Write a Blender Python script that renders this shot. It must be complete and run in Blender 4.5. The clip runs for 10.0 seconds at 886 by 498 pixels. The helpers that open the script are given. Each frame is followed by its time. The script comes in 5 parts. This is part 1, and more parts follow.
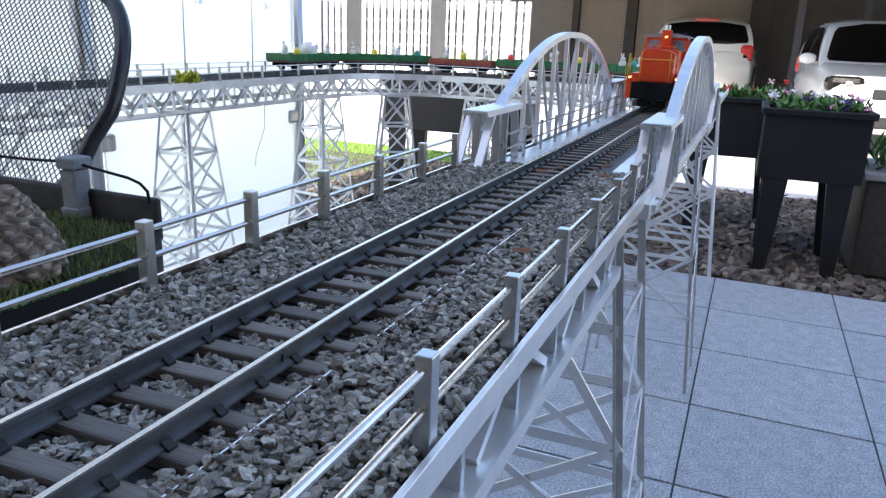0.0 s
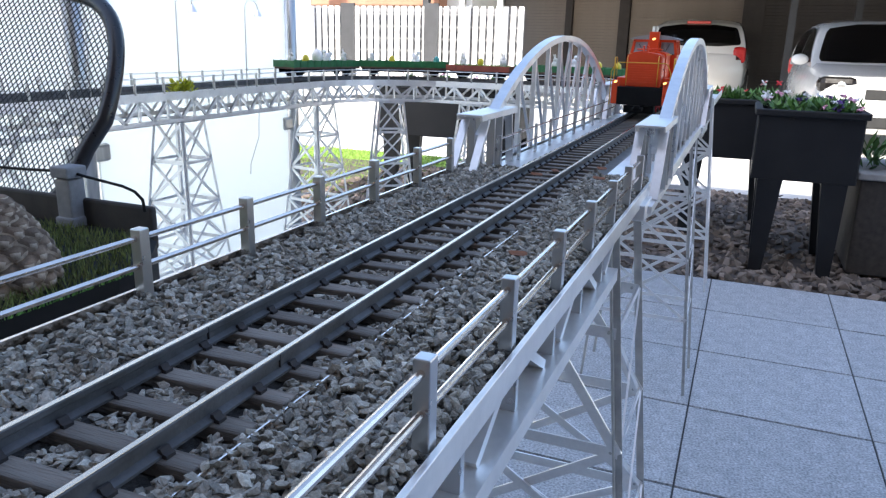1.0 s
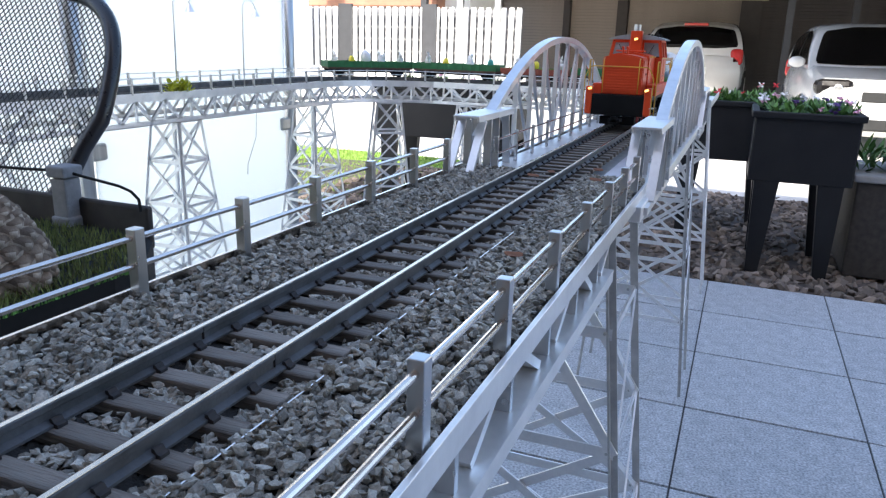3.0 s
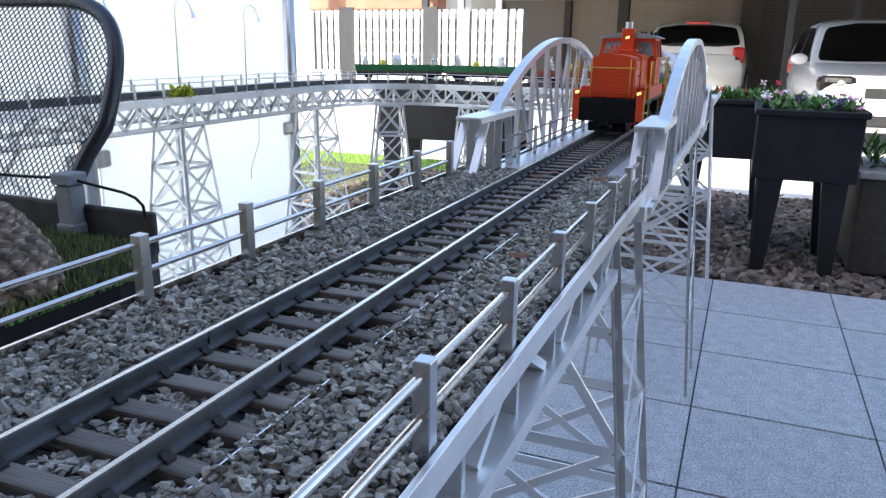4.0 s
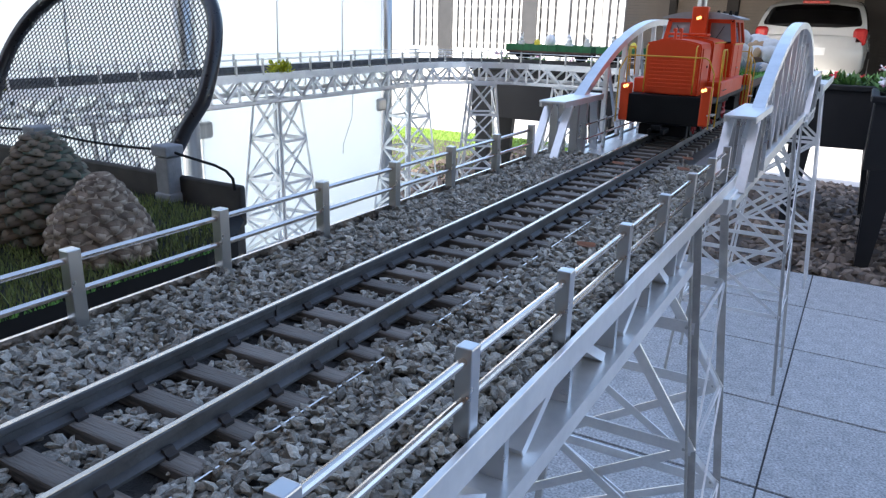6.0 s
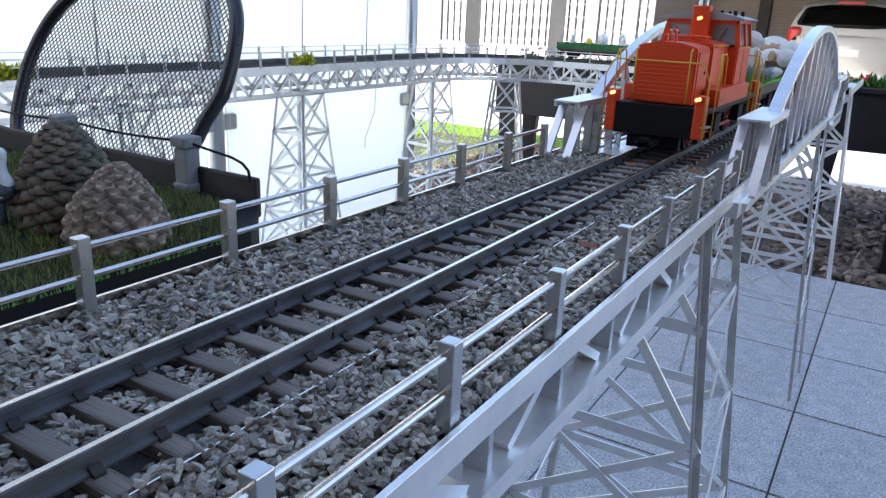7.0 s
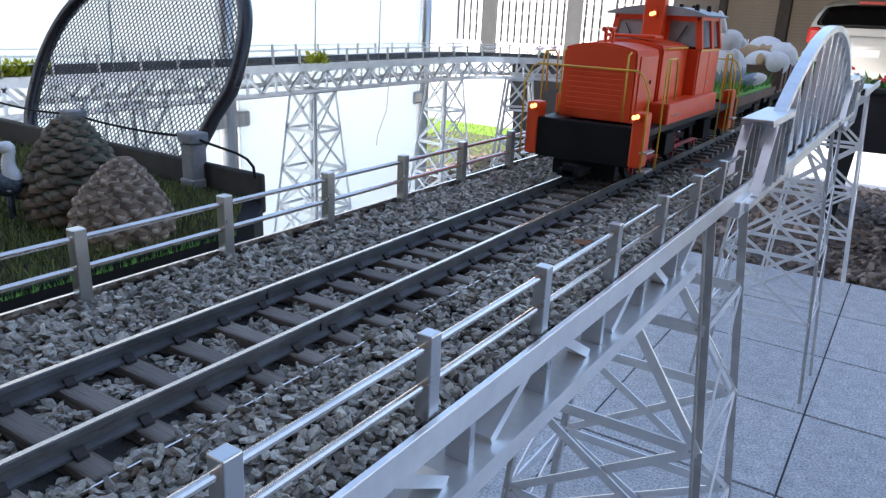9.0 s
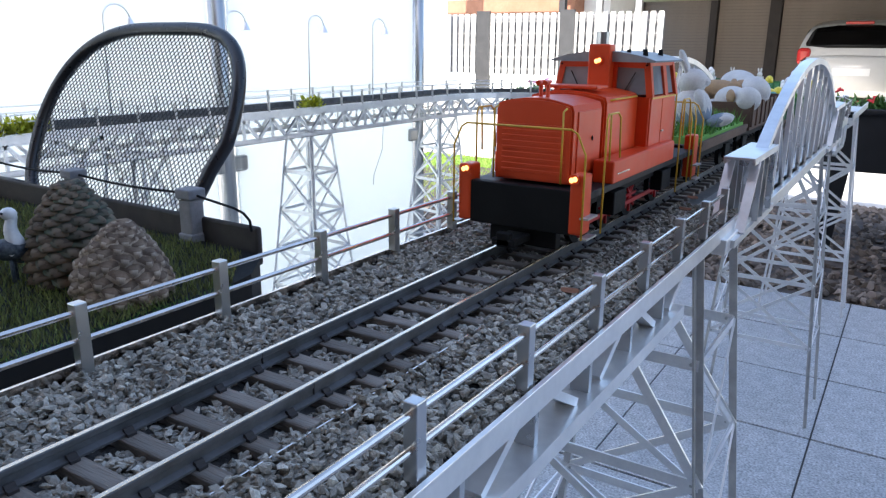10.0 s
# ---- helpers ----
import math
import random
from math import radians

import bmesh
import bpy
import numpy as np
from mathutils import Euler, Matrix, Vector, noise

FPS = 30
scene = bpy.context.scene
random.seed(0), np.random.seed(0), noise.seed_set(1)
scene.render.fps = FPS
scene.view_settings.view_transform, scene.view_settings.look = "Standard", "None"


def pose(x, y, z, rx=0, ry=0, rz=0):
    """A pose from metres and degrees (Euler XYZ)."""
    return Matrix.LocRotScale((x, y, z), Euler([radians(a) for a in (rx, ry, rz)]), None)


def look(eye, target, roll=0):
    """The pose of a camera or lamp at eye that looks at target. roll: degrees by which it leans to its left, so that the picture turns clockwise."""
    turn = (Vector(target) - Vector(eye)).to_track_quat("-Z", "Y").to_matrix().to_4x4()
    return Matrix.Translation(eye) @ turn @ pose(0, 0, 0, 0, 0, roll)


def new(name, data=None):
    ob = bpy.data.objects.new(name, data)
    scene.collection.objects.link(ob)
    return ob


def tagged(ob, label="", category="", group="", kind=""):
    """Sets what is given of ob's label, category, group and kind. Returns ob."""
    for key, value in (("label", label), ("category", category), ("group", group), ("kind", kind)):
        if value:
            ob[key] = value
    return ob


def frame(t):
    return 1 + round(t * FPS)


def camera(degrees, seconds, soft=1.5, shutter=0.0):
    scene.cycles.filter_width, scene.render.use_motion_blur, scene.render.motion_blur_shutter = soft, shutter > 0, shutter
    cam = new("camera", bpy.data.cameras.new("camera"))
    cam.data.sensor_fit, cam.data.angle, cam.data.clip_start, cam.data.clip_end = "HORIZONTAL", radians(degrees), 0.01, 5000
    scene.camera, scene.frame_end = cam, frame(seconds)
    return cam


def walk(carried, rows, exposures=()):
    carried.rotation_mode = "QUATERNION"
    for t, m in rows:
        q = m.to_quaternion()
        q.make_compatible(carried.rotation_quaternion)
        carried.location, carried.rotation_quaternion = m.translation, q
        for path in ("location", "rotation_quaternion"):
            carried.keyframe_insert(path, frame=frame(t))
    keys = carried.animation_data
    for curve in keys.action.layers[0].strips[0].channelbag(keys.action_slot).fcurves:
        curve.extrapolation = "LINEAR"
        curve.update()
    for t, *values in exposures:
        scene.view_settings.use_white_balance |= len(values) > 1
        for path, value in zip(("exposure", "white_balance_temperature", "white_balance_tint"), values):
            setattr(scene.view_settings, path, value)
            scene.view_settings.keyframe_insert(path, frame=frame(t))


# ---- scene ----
cam = camera(62.4, 10.0, 1.3)
PATH = [
    (0, (0.2, 0.128, 0.898), (-0.526, 1.906, 0.341), 2.1),
    (0.5, (0.2, 0.129, 0.897), (-0.524, 1.911, 0.351), 1.3),
    (1, (0.2, 0.128, 0.897), (-0.519, 1.914, 0.354), 1.4),
    (1.5, (0.2, 0.128, 0.897), (-0.514, 1.917, 0.358), 1.5),
    (2, (0.201, 0.128, 0.897), (-0.514, 1.917, 0.358), 1.6),
    (2.5, (0.201, 0.128, 0.897), (-0.512, 1.917, 0.356), 1.7),
    (4, (0.201, 0.128, 0.897), (-0.522, 1.914, 0.362), 0.8),
    (4.5, (0.202, 0.128, 0.897), (-0.541, 1.907, 0.364), 0.0),
    (5, (0.203, 0.129, 0.898), (-0.572, 1.885, 0.339), 0.1),
    (5.5, (0.209, 0.129, 0.9), (-0.657, 1.835, 0.318), 0.7),
    (7, (0.232, 0.129, 0.907), (-0.752, 1.76, 0.296), 2.4),
    (7.5, (0.239, 0.13, 0.905), (-0.754, 1.752, 0.286), 2.3),
    (8, (0.241, 0.132, 0.903), (-0.755, 1.749, 0.276), 2.5),
    (8.5, (0.243, 0.132, 0.905), (-0.761, 1.745, 0.278), 2.7),
    (9, (0.246, 0.132, 0.907), (-0.771, 1.74, 0.292), 2.6),
    (9.5, (0.251, 0.13, 0.915), (-0.767, 1.746, 0.322), 2.1),
    (10, (0.258, 0.128, 0.927), (-0.778, 1.753, 0.392), 0.5),
]
walk(cam, [(t, look(eye, target, roll)) for t, eye, target, roll in PATH])
EXPOSURE = 1.88
scene.view_settings.exposure = EXPOSURE

# ---- daylight: open sky, the sun behind an added unseen wall ----
SUN_EL, SUN_AZ = 42.0, 176.0        # azimuth from +y towards +x
world = bpy.data.worlds.new("sky_world")
scene.world = world
world.use_nodes = True
wn = world.node_tree.nodes
sky = wn.new("ShaderNodeTexSky")
sky.sky_type = "NISHITA"
sky.sun_disc = False
sky.sun_elevation = radians(SUN_EL)
sky.sun_rotation = radians(SUN_AZ)
sky.altitude = 200
sky.dust_density = 2.0
wn["Background"].inputs["Strength"].default_value = 0.13
world.node_tree.links.new(sky.outputs[0], wn["Background"].inputs["Color"])
sun_data = bpy.data.lights.new("sun", "SUN")
sun_data.energy, sun_data.angle, sun_data.color = 3.3, radians(0.5), (1.0, 0.95, 0.87)
sun = new("sun", sun_data)
sx, sy = math.sin(radians(SUN_AZ)), math.cos(radians(SUN_AZ))
sun.matrix_world = look((sx * 20, sy * 20, 20 * math.tan(radians(SUN_EL))), (0, 0, 0))


# ---- materials ----
def mat(name, a, b=None, rough=0.6, metal=0.0, scale=40.0, bump=0.0, bump_scale=None, fine=0.15, island=0.0,
        objects=0.0, spec=0.5, stretch=(1, 1, 1), coat=0.0, rough_var=0.1):
    m = bpy.data.materials.new(name)
    m.use_nodes = True
    nt = m.node_tree
    n, ln = nt.nodes, nt.links
    p = n["Principled BSDF"]
    p.inputs["Roughness"].default_value = rough
    p.inputs["Metallic"].default_value = metal
    p.inputs["Specular IOR Level"].default_value = spec
    p.inputs["Coat Weight"].default_value = coat
    b = b or tuple(c * 0.75 for c in a)
    tc = n.new("ShaderNodeTexCoord")
    mp = n.new("ShaderNodeMapping")
    mp.inputs["Scale"].default_value = stretch
    ln.new(tc.outputs["Object"], mp.inputs["Vector"])
    big = n.new("ShaderNodeTexNoise")
    big.inputs["Scale"].default_value, big.inputs["Detail"].default_value = scale, 5
    small = n.new("ShaderNodeTexNoise")
    small.inputs["Scale"].default_value, small.inputs["Detail"].default_value = scale * 7, 3
    for q in (big, small):
        ln.new(mp.outputs[0], q.inputs["Vector"])
    mix = n.new("ShaderNodeMix")
    mix.data_type = "RGBA"
    mix.inputs["A"].default_value, mix.inputs["B"].default_value = (*a, 1), (*b, 1)
    ramp = n.new("ShaderNodeMapRange")
    ramp.inputs["From Min"].default_value, ramp.inputs["From Max"].default_value = 0.32, 0.68
    ln.new(big.outputs["Fac"], ramp.inputs["Value"])
    if island:
        pick = n.new("ShaderNodeMath")
        pick.operation = "FRACT"
        seven = n.new("ShaderNodeMath")
        seven.operation = "MULTIPLY"
        seven.inputs[1].default_value = 7.31
        ln.new(n.new("ShaderNodeNewGeometry").outputs["Random Per Island"], seven.inputs[0])
        ln.new(seven.outputs[0], pick.inputs[0])
        half = n.new("ShaderNodeMix")
        half.inputs["Factor"].default_value = 0.7
        ln.new(ramp.outputs[0], half.inputs["A"])
        ln.new(pick.outputs[0], half.inputs["B"])
        ln.new(half.outputs["Result"], mix.inputs["Factor"])
    else:
        ln.new(ramp.outputs[0], mix.inputs["Factor"])
    hsv = n.new("ShaderNodeHueSaturation")
    ln.new(mix.outputs["Result"], hsv.inputs["Color"])
    val = n.new("ShaderNodeMath")
    val.operation = "MULTIPLY_ADD"
    val.inputs[1].default_value, val.inputs[2].default_value = fine * 2, 1 - fine
    ln.new(small.outputs["Fac"], val.inputs[0])
    last = val.outputs[0]
    if island or objects:
        src = n.new("ShaderNodeNewGeometry").outputs["Random Per Island"] if island else n.new("ShaderNodeObjectInfo").outputs["Random"]
        k = island or objects
        more = n.new("ShaderNodeMath")
        more.operation = "MULTIPLY_ADD"
        more.inputs[1].default_value, more.inputs[2].default_value = 2 * k, 1 - k
        ln.new(src, more.inputs[0])
        both = n.new("ShaderNodeMath")
        both.operation = "MULTIPLY"
        ln.new(last, both.inputs[0])
        ln.new(more.outputs[0], both.inputs[1])
        last = both.outputs[0]
    ln.new(last, hsv.inputs["Value"])
    ln.new(hsv.outputs[0], p.inputs["Base Color"])
    rr = n.new("ShaderNodeMapRange")
    rr.inputs["To Min"].default_value, rr.inputs["To Max"].default_value = max(0.02, rough - rough_var), min(1, rough + rough_var)
    ln.new(small.outputs["Fac"], rr.inputs["Value"])
    ln.new(rr.outputs[0], p.inputs["Roughness"])
    if bump:
        bp = n.new("ShaderNodeBump")
        bp.inputs["Strength"].default_value = bump
        bp.inputs["Distance"].default_value = 0.002
        if bump_scale:
            t = n.new("ShaderNodeTexNoise")
            t.inputs["Scale"].default_value, t.inputs["Detail"].default_value = bump_scale, 4
            ln.new(mp.outputs[0], t.inputs["Vector"])
            ln.new(t.outputs["Fac"], bp.inputs["Height"])
        else:
            ln.new(small.outputs["Fac"], bp.inputs["Height"])
        ln.new(bp.outputs[0], p.inputs["Normal"])
    return m


def glow(name, colour, strength):
    m = bpy.data.materials.new(name)
    m.use_nodes = True
    p = m.node_tree.nodes["Principled BSDF"]
    p.inputs["Base Color"].default_value = (*colour, 1)
    p.inputs["Emission Color"].default_value = (*colour, 1)
    p.inputs["Emission Strength"].default_value = strength
    return m


def glass_mat(name, colour, rough=0.02, alpha=1.0):
    m = bpy.data.materials.new(name)
    m.use_nodes = True
    p = m.node_tree.nodes["Principled BSDF"]
    p.inputs["Base Color"].default_value = (*colour, 1)
    p.inputs["Roughness"].default_value = rough
    p.inputs["Transmission Weight"].default_value = alpha
    p.inputs["IOR"].default_value = 1.1
    return m


M = {}
M["alu"] = mat("aluminium", (0.93, 0.92, 0.91), (0.82, 0.81, 0.81), rough=0.34, metal=0.75, scale=25, bump=0.05, fine=0.08)
# Warm cast in the base colour stands for reflected house and ballast.
M["alu_bright"] = mat("bright_aluminium", (0.86, 0.77, 0.7), (0.72, 0.64, 0.58), rough=0.2, metal=1.0, scale=60, fine=0.06)
M["alu_dull_and_shade"] = mat("dull_and_shaded_aluminium", (0.6, 0.59, 0.57), (0.47, 0.46, 0.45), rough=0.45, metal=0.7, scale=60, fine=0.1, bump=0.08)
M["rail"] = mat("weathered_rail", (0.14, 0.14, 0.147), (0.082, 0.079, 0.077), rough=0.5, metal=0.35, scale=60, bump=0.15)
M["alu_post"] = mat("cut_aluminium_bar", (0.66, 0.65, 0.65), (0.56, 0.555, 0.555), rough=0.3, metal=0.95, scale=9, fine=0.0)
M["rail_head"] = mat("polished_rail_head", (0.98, 0.82, 0.64), (0.78, 0.62, 0.47), rough=0.24, metal=1.0, scale=50, stretch=(1, 0.1, 1))
M["sleeper"] = mat("grey_brown_sleeper", (0.3, 0.255, 0.215), (0.1, 0.083, 0.069), rough=0.85, scale=60, bump=1.0, bump_scale=500, stretch=(0.1, 1, 1), objects=0.25)
M["chair"] = mat("dark_rail_chair", (0.045, 0.036, 0.034), (0.03, 0.026, 0.026), rough=0.8, scale=200)
M["stone"] = mat("granite_chippings", (0.46, 0.43, 0.375), (0.23, 0.195, 0.15), rough=0.72, scale=110, island=0.5, bump=0.6, bump_scale=700, fine=0.6)
# Kept dark to paint the shaded crevices between ballast stones.
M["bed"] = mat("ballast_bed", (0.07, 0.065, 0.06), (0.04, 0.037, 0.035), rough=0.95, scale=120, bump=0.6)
M["tile"] = mat("granite_terrace_tile", (0.5, 0.51, 0.53), (0.38, 0.39, 0.41), rough=0.75, scale=26, fine=1.1, objects=0.05, bump=0.3)
M["joint"] = mat("dark_joint", (0.09, 0.09, 0.092), rough=0.95)
M["concrete"] = mat("light_concrete", (0.62, 0.6, 0.57), (0.55, 0.53, 0.5), rough=0.9, scale=3, fine=0.2)
M["gravel"] = mat("brown_gravel", (0.24, 0.19, 0.155), (0.12, 0.095, 0.08), rough=0.9, scale=30, island=0.5, fine=0.2)
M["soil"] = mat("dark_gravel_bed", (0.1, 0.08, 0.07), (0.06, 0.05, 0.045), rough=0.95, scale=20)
M["lawn"] = mat("lawn_green", (0.2, 0.3, 0.05), (0.12, 0.22, 0.035), rough=0.8, scale=6, island=0.35)
M["white_wall"] = mat("white_render", (0.82, 0.82, 0.8), (0.76, 0.76, 0.75), rough=0.9, scale=2, fine=0.05)
# Dark brown of the added unseen wall, chosen so metal reflects darkly.
M["house"] = mat("unseen_wall_brown", (0.2, 0.14, 0.1), (0.15, 0.1, 0.075), rough=0.9, scale=2, fine=0.06)
M["black_plastic"] = mat("anthracite_plastic", (0.014, 0.0145, 0.016), (0.01, 0.01, 0.012), rough=0.5, scale=8, fine=0.1, bump=0.06, spec=0.25)
M["orange"] = mat("orange_red_paint", (0.75, 0.075, 0.016), (0.66, 0.06, 0.013), rough=0.36, scale=12, fine=0.06, spec=0.4)
M["black_frame"] = mat("black_frame_paint", (0.008, 0.008, 0.0085), (0.005, 0.005, 0.0055), rough=0.6, scale=40, spec=0.16)
M["roof_grey"] = mat("grey_cab_roof", (0.3, 0.31, 0.32), (0.24, 0.25, 0.26), rough=0.45, scale=30)
M["yellow"] = mat("yellow_rail_paint", (0.72, 0.42, 0.03), (0.62, 0.36, 0.03), rough=0.4, scale=60)
M["red_wheel"] = mat("red_wheel_paint", (0.5, 0.02, 0.025), (0.4, 0.02, 0.02), rough=0.45, scale=50)
M["lamp"] = glow("warm_lamp_glow", (1.0, 0.72, 0.18), 0.75)
M["cab_glass"] = mat("cab_glass", (0.36, 0.38, 0.4), (0.2, 0.22, 0.24), rough=0.06, scale=20, fine=0.1, spec=0.8)
M["steel"] = mat("brushed_steel", (0.55, 0.55, 0.54), (0.42, 0.42, 0.42), rough=0.32, metal=0.9, scale=15, stretch=(4, 4, 0.2))


# ---- geometry helpers ----
def thing(name, label, category, group="", at=(0, 0, 0)):
    ob = new(name)
    ob.empty_display_size = 0.05
    ob.location = at
    return tagged(ob, label, category, group)


def mesh_of(name, bm, material, smooth=False):
    me = bpy.data.meshes.new(name)
    bm.to_mesh(me)
    bm.free()
    if smooth:
        for f in me.polygons:
            f.use_smooth = True
    for m in (material if isinstance(material, (list, tuple)) else [material]):
        me.materials.append(m)
    return me


def part(name, bm, material, parent=None, label="", smooth=False):
    ob = new(name, mesh_of(name, bm, material, smooth))
    if parent:
        ob.parent = parent
    if label:
        ob["label"] = label
    return ob


def place(name, me, parent, m=None):
    ob = new(name, me)
    ob.parent = parent
    if m is not None:
        ob.matrix_basis = m
    return ob


def box(bm, c, s, bevel=0.0, m=None):
    r = bmesh.ops.create_cube(bm, size=1, matrix=Matrix.Translation(c) @ Matrix.Diagonal((*s, 1)))
    vs = r["verts"]
    if bevel:
        es = list({e for v in vs for e in v.link_edges})
        r = bmesh.ops.bevel(bm, geom=es, offset=bevel, segments=2, affect="EDGES", profile=0.5)
        vs = list({v for f in r["faces"] for v in f.verts} | {v for v in vs if v.is_valid})
    if m is not None:
        bmesh.ops.transform(bm, matrix=m, verts=vs)
    return vs


def beam(bm, p, q, w, h, up=(0, 0, 1), bevel=0.0):
    p, q = Vector(p), Vector(q)
    d = q - p
    y = d.normalized()
    u = Vector(up)
    if abs(y.dot(u)) > 0.97:
        u = Vector((0, 1, 0)) if abs(y.y) < 0.9 else Vector((1, 0, 0))
    x = y.cross(u).normalized()
    z = x.cross(y)
    m = Matrix.Translation((p + q) / 2) @ Matrix((x, y, z)).transposed().to_4x4()
    return box(bm, (0, 0, 0), (w, d.length, h), bevel, m)


def tube(bm, p, q, r, n=10, r2=None):
    p, q = Vector(p), Vector(q)
    d = q - p
    m = Matrix.Translation((p + q) / 2) @ d.to_track_quat("Z", "Y").to_matrix().to_4x4()
    return bmesh.ops.create_cone(bm, cap_ends=True, segments=n, radius1=r, radius2=r if r2 is None else r2, depth=d.length, matrix=m)["verts"]


def pipe(bm, pts, r, n=8, closed=False):
    pts = [Vector(p) for p in pts]
    rings = []
    last = None
    for i, p in enumerate(pts):
        a = pts[i - 1] if (i or closed) else p
        b = pts[(i + 1) % len(pts)] if (i + 1 < len(pts) or closed) else p
        t = (b - a).normalized()
        ref = last if last is not None else (Vector((0, 0, 1)) if abs(t.z) < 0.9 else Vector((1, 0, 0)))
        x = (ref - t * ref.dot(t)).normalized()
        last = x
        y = t.cross(x)
        rings.append([bm.verts.new(p + r * (math.cos(2 * math.pi * k / n) * x + math.sin(2 * math.pi * k / n) * y)) for k in range(n)])
    count = len(rings)
    for i in range(count if closed else count - 1):
        a, b = rings[i], rings[(i + 1) % count]
        for k in range(n):
            bm.faces.new((a[k], a[(k + 1) % n], b[(k + 1) % n], b[k]))
    if not closed:
        bm.faces.new(rings[0][::-1])
        bm.faces.new(rings[-1])


def sweep_box(bm, pts, w, h):
    """One continuous flat bar along a level path."""
    rings = []
    for i, p in enumerate(pts):
        t = (pts[min(i + 1, len(pts) - 1)] - pts[max(i - 1, 0)]).normalized()
        x = Vector((t.y, -t.x, 0)) * w / 2
        z = Vector((0, 0, h / 2))
        rings.append([bm.verts.new(q) for q in (p - x - z, p + x - z, p + x + z, p - x + z)])
    for a, b in zip(rings, rings[1:]):
        for k in range(4):
            bm.faces.new((a[k], a[(k + 1) % 4], b[(k + 1) % 4], b[k]))
    bm.faces.new(rings[0])
    bm.faces.new(rings[-1])
    bmesh.ops.recalc_face_normals(bm, faces=bm.faces[:])


def ball(bm, c, r, s=(1, 1, 1), sub=2, m=None):
    mm = Matrix.Translation(c) @ (m or Matrix()) @ Matrix.Diagonal((*s, 1))
    return bmesh.ops.create_icosphere(bm, subdivisions=sub, radius=r, matrix=mm)["verts"]


def prism(bm, outline, y0, y1, axis="y"):
    """A closed outline of (a, b) pairs pushed from y0 to y1 along an axis."""
    def put(a, b, y):
        return {"y": (a, y, b), "x": (y, a, b), "z": (a, b, y)}[axis]
    v0 = [bm.verts.new(put(a, b, y0)) for a, b in outline]
    v1 = [bm.verts.new(put(a, b, y1)) for a, b in outline]
    n = len(outline)
    for i in range(n):
        bm.faces.new((v0[i], v0[(i + 1) % n], v1[(i + 1) % n], v1[i]))
    bm.faces.new(v0[::-1])
    bm.faces.new(v1)
    bmesh.ops.recalc_face_normals(bm, faces=bm.faces[:])


def stones(name, spots, sizes, material, seed, squash=0.62, kinds=14):
    """Many angular chippings in one mesh: spots (n, 3), sizes (n,)."""
    rng = np.random.default_rng(seed)
    shapes, counts = [], 13
    faces_of = []
    while len(shapes) < kinds:
        p = rng.normal(size=(counts, 3))
        p /= np.linalg.norm(p, axis=1)[:, None]
        p *= rng.uniform((0.95, 0.65, squash * 0.75), (1.45, 1.05, squash * 1.3)) * rng.uniform(0.85, 1.0, (counts, 1))
        bm = bmesh.new()
        for c in p:
            bm.verts.new(c)
        out = bmesh.ops.convex_hull(bm, input=bm.verts[:])
        bm.verts.index_update()
        faces_of.append(np.array([[v.index for v in f.verts] for f in bm.faces]))
        bm.free()
        shapes.append(p)
    n = len(spots)
    pick = rng.integers(0, kinds, n)
    e = rng.uniform(-1, 1, (n, 3)) * (0.7, 0.7, math.pi)
    cx, sx_, cy, sy_, cz, sz_ = np.cos(e[:, 0]), np.sin(e[:, 0]), np.cos(e[:, 1]), np.sin(e[:, 1]), np.cos(e[:, 2]), np.sin(e[:, 2])
    rot = np.stack([np.stack([cz * cy, cz * sy_ * sx_ - sz_ * cx, cz * sy_ * cx + sz_ * sx_], -1),
                    np.stack([sz_ * cy, sz_ * sy_ * sx_ + cz * cx, sz_ * sy_ * cx - cz * sx_], -1),
                    np.stack([-sy_, cy * sx_, cy * cx], -1)], 1)
    v = np.einsum("nij,nkj->nki", rot, np.array(shapes)[pick] * sizes[:, None, None]) + spots[:, None, :]
    f = np.concatenate([faces_of[k] + i * counts for i, k in enumerate(pick)])
    me = bpy.data.meshes.new(name)
    me.vertices.add(n * counts)
    me.vertices.foreach_set("co", v.ravel())
    me.loops.add(f.size)
    me.loops.foreach_set("vertex_index", f.ravel())
    me.polygons.add(len(f))
    me.polygons.foreach_set("loop_start", np.arange(len(f)) * 3)
    me.polygons.foreach_set("loop_total", np.full(len(f), 3))
    me.update()
    me.shade_flat()
    me.validate()
    me.materials.append(material)
    return new(name, me)


# ---- the setting ----
RAIL = 0.765                         # top of the rails over the terrace


def sheet(name, x0, x1, y0, y1, z, t, material, label, category):
    bm = bmesh.new()
    box(bm, ((x0 + x1) / 2, (y0 + y1) / 2, z - t / 2), (x1 - x0, y1 - y0, t))
    return tagged(part(name, bm, material), label, category, kind="structure")


bm = bmesh.new()
bmesh.ops.create_grid(bm, x_segments=1, y_segments=1, size=400, matrix=Matrix.Translation((0, 0, -0.12)))
tagged(part("ground", bm, M["concrete"]), "pale sunlit concrete yard reaching to the horizon", "ground", kind="structure")
floor_base = sheet("floor", -2.85, 3.15, -1.5, 3.163, -0.004, 0.05, M["joint"], "terrace floor of speckled grey granite tiles with dark joints", "floor")
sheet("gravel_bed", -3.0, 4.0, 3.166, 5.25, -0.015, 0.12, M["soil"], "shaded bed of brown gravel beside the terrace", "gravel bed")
# Unseen wall added behind the camera: shades the terrace and darkens reflections.
sheet("unseen_shade_wall", -1.72, 9, -1.75, -1.5, 6.7, 6.76, M["house"], "dark brown wall added unseen behind the terrace to block the sun", "wall")

